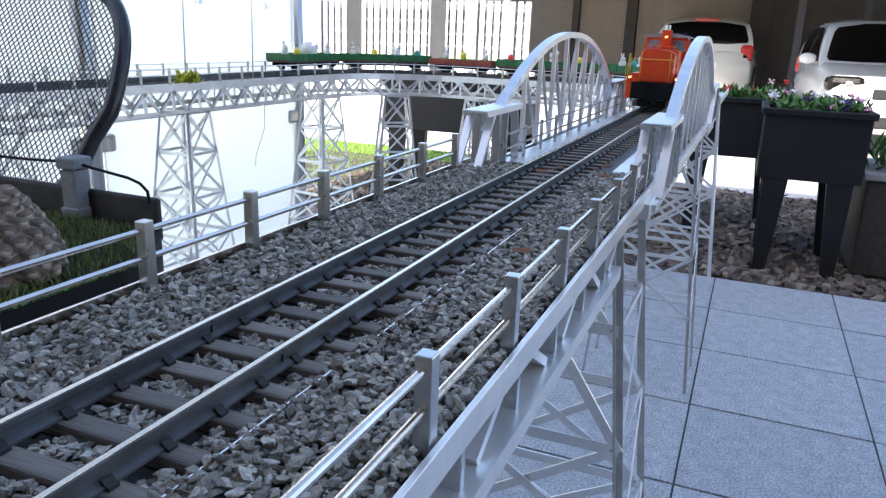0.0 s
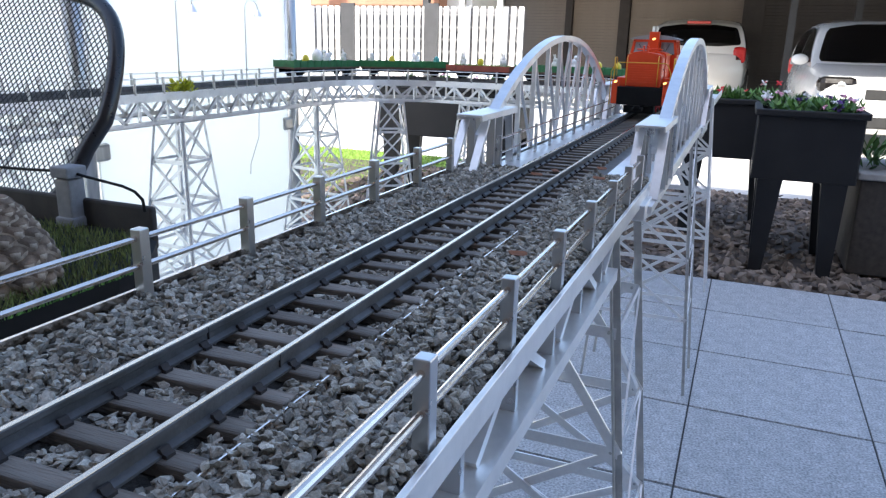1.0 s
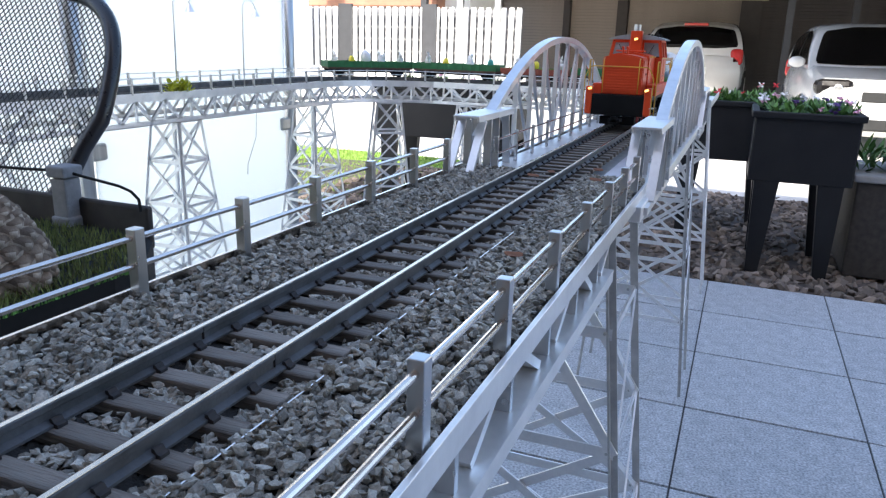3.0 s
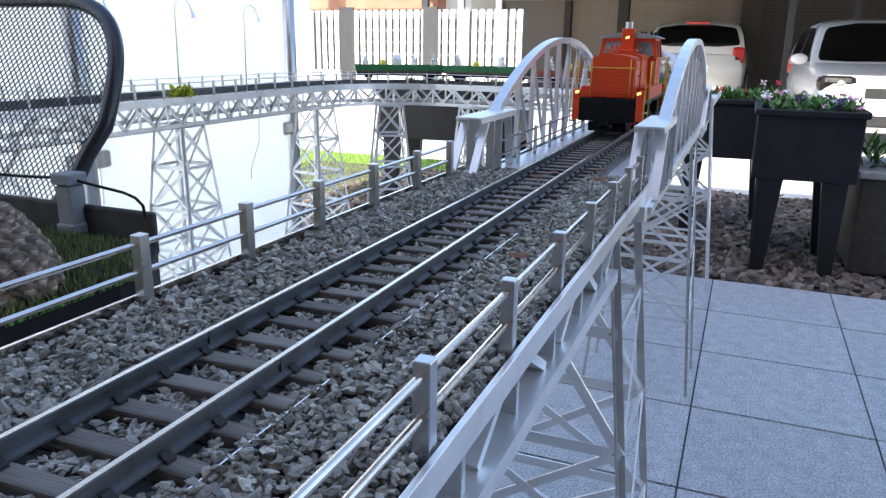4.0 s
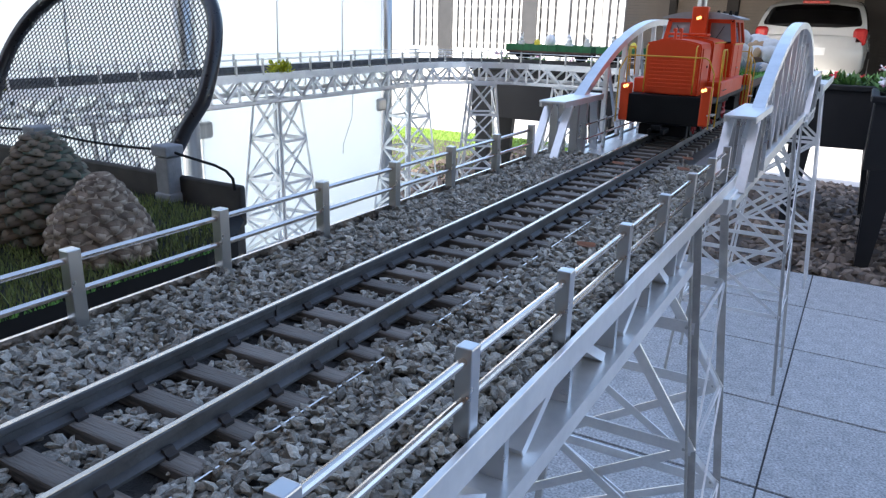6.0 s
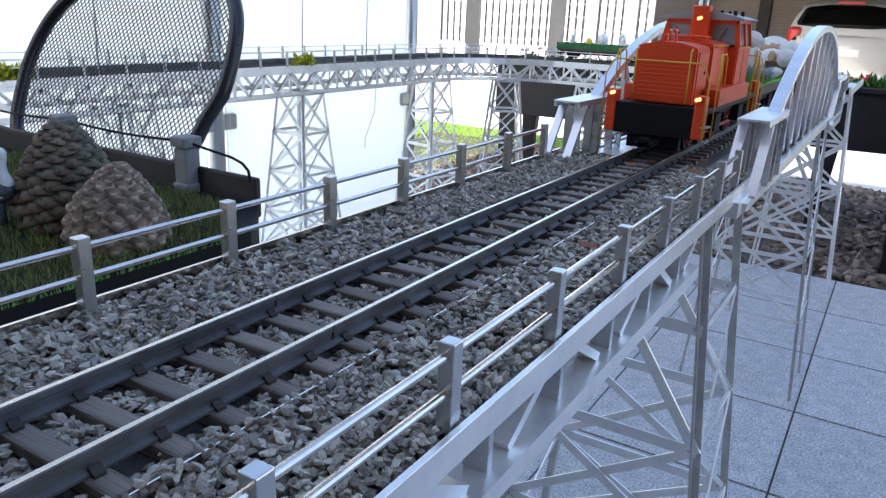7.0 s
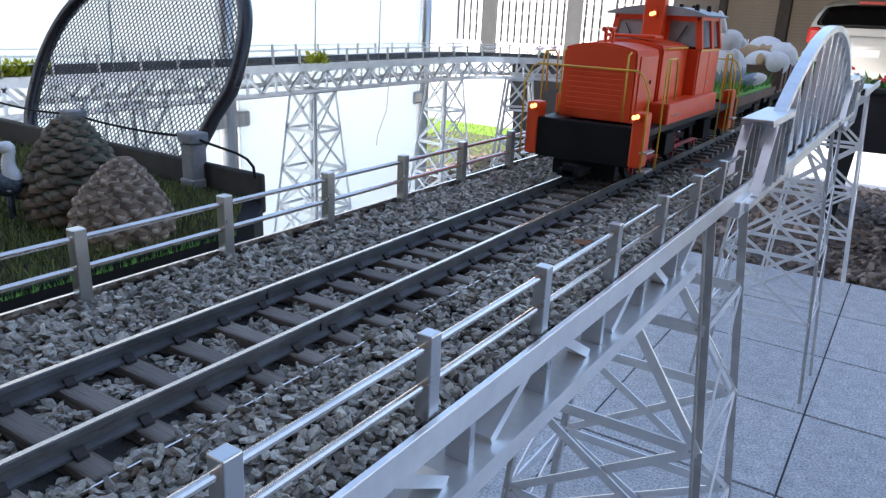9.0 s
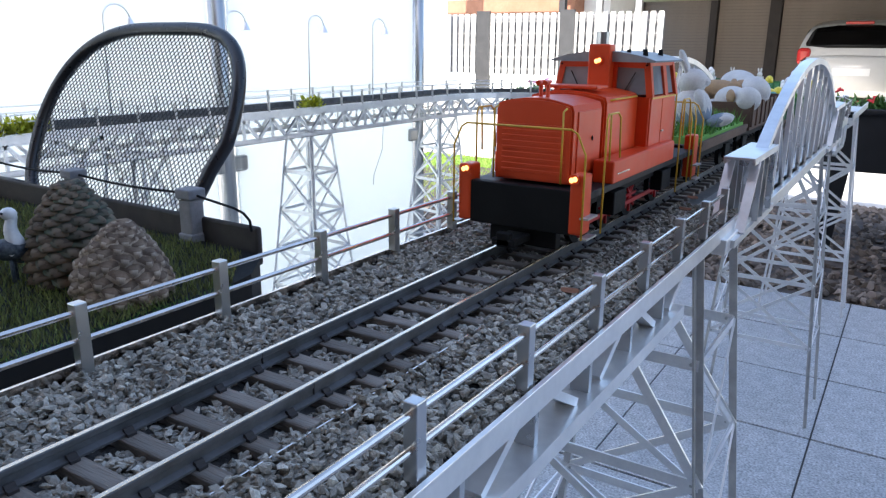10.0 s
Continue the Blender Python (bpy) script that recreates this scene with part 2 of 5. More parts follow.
# ---- the model railway line ----
def fence_post_mesh(top=0.0, h=0.042):
    bm = bmesh.new()
    box(bm, (0, 0, -h / 2), (0.007, 0.0072, h), 0.0006)
    return mesh_of("post", bm, M["alu_post"])


def track_rail(name, x, y0, y1, parent):
    bm = bmesh.new()
    s = 1 if x > 0 else -1
    z = RAIL
    out = [(-0.0042, -0.0085), (0.0042, -0.0085), (0.0042, -0.0074), (0.0009, -0.0063), (0.0009, -0.0032), (0.0017, -0.0026),
           (0.0017, -0.0004), (0.0012, -0.00005), (-0.0012, -0.00005), (-0.0017, -0.0004), (-0.0017, -0.0026), (-0.0009, -0.0032), (-0.0009, -0.0063), (-0.0042, -0.0074)]
    prism(bm, [(x + a, z + b) for a, b in out], y0, y1)
    rail = part(name, bm, M["rail"], parent)
    bm = bmesh.new()
    box(bm, (x, (y0 + y1) / 2, z + 0.0001), (0.0024, y1 - y0, 0.0004), 0.00015)
    part("running_surface", bm, M["rail_head"], rail, "polished bright rail head")
    return rail


line = thing("model_track", "weathered model railway track on grey-brown sleepers in stone ballast", "railway track")
for x in (-0.0242, 0.0242):
    track_rail("rail", x, -0.3, 2.42, line)
bm = bmesh.new()
box(bm, (0, 0, 0), (0.086, 0.0102, 0.006), 0.0008)
sleeper_me = mesh_of("sleeper", bm, M["sleeper"])
bm = bmesh.new()
prism(bm, [(-0.0012, 0.0), (0.0028, 0.0), (0.0028, 0.0016), (0.0012, 0.002), (0.0002, 0.0036), (-0.0012, 0.0036)], -0.0022, 0.0022)
chair_me = mesh_of("rail_chair", bm, M["chair"])
PITCH = 0.0263
for k in range(-8, 82):
    y = 0.328 + PITCH * k
    sl = place("sleeper", sleeper_me, line, pose(random.uniform(-0.0006, 0.0006), y, RAIL - 0.0117, 0, 0, random.uniform(-1.2, 1.2)))
    for x in (-0.0242, 0.0242):
        for q in (0, 180):
            place("rail_chair", chair_me, sl, pose(x + (0.0034 if q == 0 else -0.0034), 0, 0.0028, 0, 0, q))
for x in (0.0462,):          # edging strip along the sleeper ends
    bm = bmesh.new()
    box(bm, (x, 0.33, RAIL - 0.0118), (0.0008, 1.26, 0.006))
    part("edging_strip", bm, M["alu_bright"], line, "thin bright edging strip")

for x, y in ((0.0242, 0.374), (-0.0242, 0.386)):
    bm = bmesh.new()
    box(bm, (x, y, RAIL - 0.0032), (0.0037, 0.0005, 0.006))
    part("joint_gap", bm, M["chair"], line)
M["dry_leaf"] = mat("dry_leaf", (0.3, 0.12, 0.06), (0.2, 0.09, 0.05), rough=0.8, scale=90)
for x, y, a in ((-0.008, 0.92, 20), (0.004, 0.955, 70), (0.05, 1.0, 40), (0.06, 0.93, 10), (0.066, 0.6, 30)):
    bm = bmesh.new()
    ball(bm, (0, 0, 0), 0.007, (1, 0.55, 0.12), 2)
    for v in bm.verts:
        v.co.z += 14 * v.co.x * v.co.x + 0.0006 * math.sin(900 * v.co.y)
    ob = tagged(part("dry_leaf", bm, M["dry_leaf"]), "curled reddish brown dry leaf lying on the track", "leaf", "leaves on the track")
    ob.matrix_basis = pose(x, y, RAIL - 0.0075, 10, 5, a)

deck = thing("ballast_deck", "aluminium trough carrying the ballasted approach track", "bridge deck")
bm = bmesh.new()
box(bm, (0.001, 0.31, RAIL - 0.0248), (0.216, 1.3, 0.0025))
part("tray", bm, M["alu"], deck)
bm = bmesh.new()
box(bm, (-0.1085, 0.31, RAIL - 0.02), (0.0022, 1.3, 0.026))
part("edge_strip", bm, M["alu_bright"], deck)

# right-hand girder: flat top chord, zig-zag web, angle bottom chord
girder = thing("truss_girder", "bright aluminium truss girder along the deck edge", "girder")
GX = 0.113
bm = bmesh.new()
box(bm, (GX, 0.31, RAIL - 0.0155), (0.003, 1.3, 0.0145), 0.0004)
part("top_chord", bm, M["alu"], girder)
bm = bmesh.new()
box(bm, (GX + 0.003, 0.194, RAIL - 0.0525), (0.002, 1.07, 0.0105))
box(bm, (GX - 0.008, 0.194, RAIL - 0.0482), (0.02, 1.07, 0.0018))
part("bottom_chord", bm, M["alu"], girder)
ZT, ZB, XW = RAIL - 0.0225, RAIL - 0.0473, GX - 0.0085
for k in range(-7, 5):
    y0 = 0.377 + 0.0775 * k
    bm = bmesh.new()
    box(bm, (XW, y0, (ZT + ZB) / 2), (0.0125, 0.0045, ZT - ZB), 0.0003)
    part("web_post", bm, M["alu_post"], girder)
    if k % 2 == 0:
        for e in (-1, 1):
            bm = bmesh.new()
            beam(bm, (XW, y0 + e * 0.019, ZB + 0.001), (XW, y0 + e * 0.058, ZT - 0.001), 0.012, 0.0055)
            part("web_bar", bm, M["alu"], girder)

# railings
def railing(x, ys, z_top, label):
    r = thing("railing", label, "railing", "railings beside the track")
    me = fence_post_mesh()
    for y in ys:
        place("post", me, r, pose(x, y, z_top))
    for dz in (-0.0055, -0.0215):
        bm = bmesh.new()
        tube(bm, (x, ys[0], z_top + dz), (x, ys[-1], z_top + dz), 0.0017, 10)
        part("rail_bar", bm, M["alu_bright"], r, smooth=False)
    return r


railing(0.107, [0.246 - 0.2, 0.246 - 0.1, 0.246, 0.345, 0.445, 0.545, 0.639, 0.73, 0.815, 0.893], 0.7915, "two-bar aluminium railing with square posts beside the ballast")
railing(-0.102, [0.131, 0.232, 0.332, 0.428, 0.523, 0.615, 0.708, 0.803, 0.893], 0.7945, "two-bar aluminium railing with square posts along the planted side")

# ballast


def ballast(count, y0, y1, z0, z1, size, seed):
    r = np.random.default_rng(seed)
    p = np.stack([r.uniform(-0.1025, 0.107, count), r.uniform(y0, y1, count), r.uniform(z0, z1, count)], -1)
    s = r.uniform(*size, count)
    inside = np.abs(np.abs(p[:, 0]) - 0.0242) < 0.007
    between = np.abs(p[:, 0]) < 0.043
    ph = ((p[:, 1] - 0.328) / PITCH) % 1
    on_sleeper = (np.abs(p[:, 0]) < 0.03) & ((ph < 0.24) | (ph > 0.76))
    p[between, 2] -= 0.0025
    p[on_sleeper, 2] -= 0.0065
    s[between] *= 0.85
    keep = ~inside
    p, s = p[keep], s[keep]
    return p, s
P1, S1 = ballast(15000, -0.05, 0.97, RAIL - 0.0155, RAIL - 0.0115, (0.0022, 0.0042), 1)
P2, S2 = ballast(21000, -0.05, 0.97, RAIL - 0.0125, RAIL - 0.0085, (0.0015, 0.0037), 2)
P3, S3 = ballast(26000, -0.05, 0.97, RAIL - 0.0135, RAIL - 0.0085, (0.0022, 0.0046), 3)
pick = (np.abs(P3[:, 0]) < 0.047) & (np.abs(((P3[:, 1] - 0.328) / PITCH) % 1 - 0.5) < 0.27)
P3, S3 = P3[pick], S3[pick]
tagged(stones("ballast", np.concatenate([P1, P2, P3]), np.concatenate([S1, S2, S3]), M["stone"], 7), "grey-brown crushed granite ballast round the sleepers", "ballast", kind="stuff")
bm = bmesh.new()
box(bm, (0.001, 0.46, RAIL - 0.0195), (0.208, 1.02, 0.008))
tagged(part("ballast_bed", bm, M["bed"]), "packed bed under the loose ballast, coloured dark for shade between the stones", "ballast", kind="stuff")


# trestle towers
def trestle(name, at, turn, top_w, foot_w, depth, z_top, levels, material, label, bar=0.006, foot_depth=None, near=False):
    """Four splayed legs with level bars and crossed braces; local y runs along the track."""
    t = thing(name, label, "trestle tower", "trestle towers", at)
    t.rotation_euler = (0, 0, radians(turn))
    fd = foot_depth or depth
    def corner(sx, sy, z):
        k = 1 - z / z_top
        return Vector((sx * (top_w + (foot_w - top_w) * k), sy * (depth + (fd - depth) * k) / 2, z))
    for sx_ in (-1, 1):
        for sy_ in (-1, 1):
            bm = bmesh.new()
            a, b = corner(sx_, sy_, 0.0), corner(sx_, sy_, z_top)
            beam(bm, a, b, bar * 1.25, bar * 0.3, up=(0, 1, 0))
            o = Vector((-sx_ * bar * 0.5, sy_ * bar * 0.55, 0))
            beam(bm, a + o, b + o, bar * 0.3, bar * 1.25, up=(0, 1, 0))
            # Near legs take the duller metal so their shaded faces are in the colour.
            part("leg", bm, M["alu_dull_and_shade"] if near else material, t)
    zs = levels
    for z in zs:
        for s in (-1, 1):
            bm = bmesh.new()
            beam(bm, corner(-1, s, z), corner(1, s, z), bar * 0.35, bar * 1.7)
            part("cross_bar", bm, material, t)
            bm = bmesh.new()
            beam(bm, corner(s, -1, z), corner(s, 1, z), bar * 0.35, bar * 1.3)
            part("cross_bar", bm, material, t)
    if near:
        # raking braces that meet at the middle of the upper bar
        for s in (-1, 1):
            for k in (-1, 1):
                bm = bmesh.new()
                o = Vector((0, -0.003, 0))
                beam(bm, corner(k, s, zs[-2]) + o, Vector((k * 0.004, corner(0, s, zs[-1]).y, zs[-1] + 0.012)) + o, bar * 0.4, bar * 1.5)
                part("brace", bm, material, t)
        for z in zs:
            for sx_ in (-1, 1):
                for sy_ in (-1, 1):
                    bm = bmesh.new()
                    c = corner(sx_, sy_, z)
                    tube(bm, c + Vector((-sx_ * 0.008, -0.0045, 0.001)), c + Vector((-sx_ * 0.008, 0.0045, 0.001)), 0.0019, 8)
                    part("bolt", bm, M["alu_dull_and_shade"], t)
    for z0, z1 in zip(zs, zs[1:]):
        for s in (-1, 1):
            for k in (-1, 1):
                if not (near and z1 == zs[-1]):
                    o = Vector((0, 0.002 * k, 0))
                    bm = bmesh.new()
                    beam(bm, corner(-k, s, z0) + o, corner(k, s, z1) + o, bar * 0.35, bar * 1.4)
                    part("brace", bm, material, t)
                o = Vector((0.002 * k, 0, 0))
                bm = bmesh.new()
                beam(bm, corner(s, -k, z0) + o, corner(s, k, z1) + o, bar * 0.3, bar * 0.9)
                part("brace", bm, material, t)
    return t


LEV = [0.148, 0.295, 0.442, 0.588]
LEV_FAR = [0.21, 0.37, 0.53, 0.69]
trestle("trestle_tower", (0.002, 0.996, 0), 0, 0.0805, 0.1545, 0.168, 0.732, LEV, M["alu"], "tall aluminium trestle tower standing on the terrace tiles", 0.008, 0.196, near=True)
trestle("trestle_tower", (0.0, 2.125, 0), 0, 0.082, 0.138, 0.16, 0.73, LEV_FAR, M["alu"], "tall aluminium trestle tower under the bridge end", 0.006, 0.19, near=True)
trestle("trestle_tower", (0.0, 3.03, 0), 0, 0.082, 0.138, 0.12, 0.73, LEV_FAR, M["alu"], "tall aluminium trestle tower at the terrace edge", 0.006)

# ---- arch bridge ----
bridge = thing("arch_bridge", "bright aluminium bowstring arch bridge for the model track", "bridge")
BY0, BY1, BZ = 0.99, 1.84, 0.746
for x in (-0.1, 0.113):
    bm = bmesh.new()
    pts = []
    for k in range(25):
        u = -1 + 2 * k / 24
        pts.append((x, (BY0 + BY1) / 2 + u * (BY1 - BY0) / 2, 0.785 + 0.124 * (1 - abs(u) ** 2.1)))
    for a, b in zip(pts, pts[1:]):
        d = (Vector(b) - Vector(a)).normalized() * 0.0012
        beam(bm, Vector(a) - d, Vector(b) + d, 0.014, 0.009, up=(0, 0, 1))
    part("arch_rib", bm, M["alu"], bridge)
    bm = bmesh.new()
    box(bm, (x, 1.44, BZ - 0.008), (0.014, 1.16, 0.016), 0.001)
    part("tie_beam", bm, M["alu"], bridge)
    n = 11
    for k in range(1, n):
        u = -1 + 2 * k / n
        y = (BY0 + BY1) / 2 + u * (BY1 - BY0) / 2
        zt = 0.785 + 0.124 * (1 - abs(u) ** 2.1)
        bm = bmesh.new()
        box(bm, (x, y, (BZ + zt) / 2), (0.006, 0.0055, zt - BZ))
        part("hanger", bm, M["alu"], bridge)
        u2 = -1 + 2 * (k + 1 - 2 * (u > 0)) / n
        if abs(u2) < 0.95:
            y2 = (BY0 + BY1) / 2 + u2 * (BY1 - BY0) / 2
            bm = bmesh.new()
            beam(bm, (x, y2, BZ), (x, y, zt - 0.004), 0.004, 0.003)
            part("diagonal", bm, M["alu_post"], bridge)
for s, x0, x1 in ((-1, -0.1, -0.049), (1, 0.052, 0.113)):
    bm = bmesh.new()
    box(bm, ((x0 + x1) / 2, 1.42, BZ - 0.002), (x1 - x0, 0.94, 0.004))
    part("deck_plate", bm, M["alu"], bridge)
bm = bmesh.new()
box(bm, (0, 1.68, RAIL - 0.03), (0.1, 1.46, 0.006))
part("track_bearer", bm, M["alu_dull_and_shade"], bridge)
for x in (-0.078, 0.09):
    r = thing("railing", "low aluminium walkway railing inside the arch", "railing", "railings on the bridge")
    me = fence_post_mesh()
    ys = [1.0 + 0.085 * k for k in range(11)]
    for y in ys:
        place("post", me, r, pose(x, y, BZ + 0.042) @ Matrix.Diagonal((0.6, 0.6, 1, 1)))
    for dz in (0.038, 0.02):
        bm = bmesh.new()
        tube(bm, (x, ys[0], BZ + dz), (x, ys[-1], BZ + dz), 0.0014, 8)
        part("rail_bar", bm, M["alu_bright"], r)


def portal(x, y0, y1):
    """A bridge-head portal: a topped trestle with raking legs."""
    p = thing("bridge_pier", "aluminium bridge-head pier with a flat capping plate", "bridge pier", "bridge piers")
    bm = bmesh.new()
    box(bm, (x, (y0 + y1) / 2, 0.8155), (0.032, y1 - y0, 0.003), 0.0008)
    cap = part("capping_plate", bm, M["alu"], p)
    for s in (-1, 1):
        bm = bmesh.new()
        box(bm, (x + s * 0.0145, (y0 + y1) / 2, 0.812), (0.003, y1 - y0 - 0.004, 0.005))
        part("side_plate", bm, M["alu"], p)
    for k, (y, dy) in enumerate(((y0 + 0.025, -0.05), (y0 + 0.045, 0.0), (y1 - 0.07, 0.0), (y1 - 0.03, 0.012))):
        for s in (-1, 1):
            bm = bmesh.new()
            beam(bm, (x + s * 0.013, y + dy, 0.742), (x + s * 0.013, y, 0.81), 0.004, 0.0095, up=(1, 0, 0))
            part("leg", bm, M["alu"] if k == 0 else M["alu_post"], p)
    bm = bmesh.new()
    box(bm, (x, (y0 + y1) / 2 - 0.02, 0.738), (0.032, y1 - y0 + 0.08, 0.008))
    part("foot_plate", bm, M["alu"], p)
    return p


for x in (-0.098, 0.108):
    portal(x, 0.94, 1.085)
    portal(x, 1.78, 1.96)

M["copper"] = mat("bare_copper", (0.75, 0.36, 0.22), (0.6, 0.28, 0.16), rough=0.35, metal=0.9, scale=60)
bm = bmesh.new()
box(bm, (0.117, 0.99, 0.7405), (0.007, 0.05, 0.003), 0.0005)
tagged(part("packing_strip", bm, M["copper"]), "short copper packing strip at the bridge end", "metal strip")

# ---- far viaduct ----
def route(s):
    """The track's centre line: place and heading at s metres from the point y = 1.0, going away, round the loop and back."""
    if s < 1.4:
        return Vector((0, 1.0 + s, 0)), Vector((0, 1, 0))
    s -= 1.4
    r = 0.47
    if s < r * math.pi / 2:
        a = s / r
        return Vector((-r + r * math.cos(a), 2.4 + r * math.sin(a), 0)), Vector((-math.sin(a), math.cos(a), 0))
    s -= r * math.pi / 2
    if s < 0.4:
        return Vector((-r - s, 2.87, 0)), Vector((-1, 0, 0))
    s -= 0.4
    r2 = 0.43
    if s < r2 * math.pi / 2:
        a = s / r2
        return Vector((-0.87 - r2 * math.sin(a), 2.44 + r2 * math.cos(a), 0)), Vector((-math.cos(a), -math.sin(a), 0))
    s -= r2 * math.pi / 2
    return Vector((-1.3, 2.44 - s, 0)), Vector((0, -1, 0))


def along(s0, s1, step, off, z):
    n = max(2, round((s1 - s0) / step) + 1)
    out = []
    for k in range(n):
        p, d = route(s0 + (s1 - s0) * k / (n - 1))
        out.append(p + Vector((d.y, -d.x, 0)) * off + Vector((0, 0, z)))
    return out


S0, S1_ = 1.15, 4.9
via = thing("viaduct", "long curved aluminium truss viaduct carrying the far track", "viaduct")
for off in (-0.1, 0.1):
    bm = bmesh.new()
    sweep_box(bm, along(S0, S1_, 0.08, off, RAIL - 0.02), 0.006, 0.022)
    part("top_chord", bm, M["alu"], via)
    bm = bmesh.new()
    sweep_box(bm, along(S0, S1_, 0.08, off, RAIL - 0.085), 0.006, 0.012)
    part("bottom_chord", bm, M["alu"], via)
    bm = bmesh.new()
    sweep_box(bm, along(S0, S1_, 0.08, off * 0.93, RAIL - 0.09), 0.02, 0.002)
    part("bottom_flange", bm, M["alu"], via)
    pts = along(S0, S1_, 0.05, off, 0)
    for k, (a, b) in enumerate(zip(pts, pts[1:])):
        bm = bmesh.new()
        za, zb = (RAIL - 0.03, RAIL - 0.08) if k % 2 else (RAIL - 0.08, RAIL - 0.03)
        beam(bm, a + Vector((0, 0, za)), b + Vector((0, 0, zb)), 0.006, 0.008)
        part("web_bar", bm, M["alu"], via)
        if k % 2:
            bm = bmesh.new()
            box(bm, a + Vector((0, 0, RAIL - 0.055)), (0.006, 0.006, 0.05))
            part("web_post", bm, M["alu"], via)
bm = bmesh.new()
sweep_box(bm, along(S0, S1_, 0.08, 0, RAIL - 0.02), 0.194, 0.012)
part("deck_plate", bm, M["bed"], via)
for off in (-0.0242, 0.0242):
    bm = bmesh.new()
    sweep_box(bm, along(S0, S1_, 0.05, off, RAIL - 0.005), 0.003, 0.01)
    part("rail", bm, M["rail"], via)
for off in (-0.102, 0.102):
    r = thing("railing", "thin two-bar railing along the far viaduct", "railing", "railings on the viaduct")
    me = fence_post_mesh()
    pts = along(S0, S1_, 0.1, off, RAIL + 0.03)
    for p in pts:
        place("post", me, r, Matrix.Translation(p) @ Matrix.Diagonal((0.8, 0.8, 1, 1)))
    for dz in (-0.003, -0.017):
        bm = bmesh.new()
        pipe(bm, [p + Vector((0, 0, dz)) for p in pts], 0.0014, 6)
        part("rail_bar", bm, M["alu"], r)
for s in (2.45, 2.8, 3.13, 3.85, 4.45):
    p, d = route(s)
    trestle("trestle_tower", (p.x, p.y, 0), math.degrees(math.atan2(-d.x, d.y)), 0.05, 0.112, 0.085, RAIL - 0.09, [0.07, 0.19, 0.31, 0.43, 0.552, 0.668], M["alu"],
            "slender aluminium trestle tower under the far viaduct", 0.0065, 0.21)

spur = thing("deck_spur", "short straight aluminium deck end resting on the last tower", "bridge deck")
for x in (-0.106, 0.108):
    bm = bmesh.new()
    box(bm, (x, 2.8, 0.742), (0.004, 0.6, 0.02), 0.0006)
    part("side_girder", bm, M["alu"], spur)
bm = bmesh.new()
box(bm, (0.001, 2.98, 0.734), (0.208, 0.24, 0.003))
part("end_plate", bm, M["alu"], spur)

# ---- the train ----
TRAIN = [(0.0, 1.742), (1.0, 1.645), (2.5, 1.475), (4.0, 1.297), (5.0, 1.18), (5.5, 1.118), (7.0, 0.953), (8.0, 0.845), (9.0, 0.74), (9.5, 0.694), (10.0, 0.642)]


def front_at(t):
    return float(np.interp(t, [a for a, _ in TRAIN], [b for _, b in TRAIN]))


def rows_for(mid):
    """Rows of walk() for a vehicle whose middle runs mid metres behind the front lamps."""
    rows = []
    for k in range(21):
        t = k * 0.5
        p, d = route(front_at(t) + mid - 1.0)
        rows.append((t, pose(p.x, p.y, RAIL, 0, 0, math.degrees(math.atan2(-d.x, d.y)))))
    return rows


MOVERS = []
loco = thing("diesel_locomotive", "orange-red model diesel shunting locomotive with yellow handrails and lit lamps", "locomotive")
MOVERS.append((loco, 0.17))


def D(d):
    return d - 0.17


def arc_hood(bm, w, z0, z1, y0, y1, rise=0.005, r=0.005):
    n = 10
    out = [(-w, z0), (w, z0), (w, z1 - r)]
    for k in range(n + 1):
        a = 1 - 2 * k / n
        out.append((a * (w - r * 0.35), z1 + rise * (1 - a * a)))
    out.append((-w, z1 - r))
    prism(bm, out, y0, y1)
    bmesh.ops.bevel(bm, geom=[e for e in bm.edges if abs(e.verts[0].co.y - e.verts[1].co.y) < 1e-6], offset=0.0018, segments=2, affect="EDGES", clamp_overlap=True)


bm = bmesh.new()
arc_hood(bm, 0.034, 0.056, 0.118, D(0.024), D(0.086))
hood = part("front_hood", bm, M["orange"], loco)
for k in range(9):
    bm = bmesh.new()
    box(bm, (0, D(0.0238), 0.064 + 0.0046 * k), (0.056, 0.0008, 0.0026), 0.0003)
    part("louvre", bm, M["orange"], hood)
for s in (-1, 1):
    bm = bmesh.new()
    box(bm, (s * 0.0345, D(0.056), 0.088), (0.0012, 0.046, 0.05), 0.0004)
    door = part("hood_door", bm, M["orange"], hood)
    bm = bmesh.new()
    ball(bm, (s * 0.0357, D(0.062), 0.09), 0.0014, (0.6, 1, 1.6), 1)
    part("door_catch", bm, M["black_frame"], door)
bm = bmesh.new()
arc_hood(bm, 0.036, 0.056, 0.121, D(0.089), D(0.172))
mid_hood = part("middle_hood", bm, M["orange"], loco)
bm = bmesh.new()
box(bm, (0, D(0.107), 0.1285), (0.05, 0.026, 0.003), 0.001)
part("hood_hatch", bm, M["orange"], mid_hood)
for x, dd in ((0.004, 0.04), (-0.004, 0.044)):
    bm = bmesh.new()
    tube(bm, (x, D(dd), 0.12), (x, D(dd), 0.134), 0.0018, 8)
    tube(bm, (x, D(dd - 0.006), 0.134), (x, D(dd + 0.005), 0.135), 0.0022, 8, 0.0014)
    part("horn", bm, M["orange"], loco, "small orange signal horn")
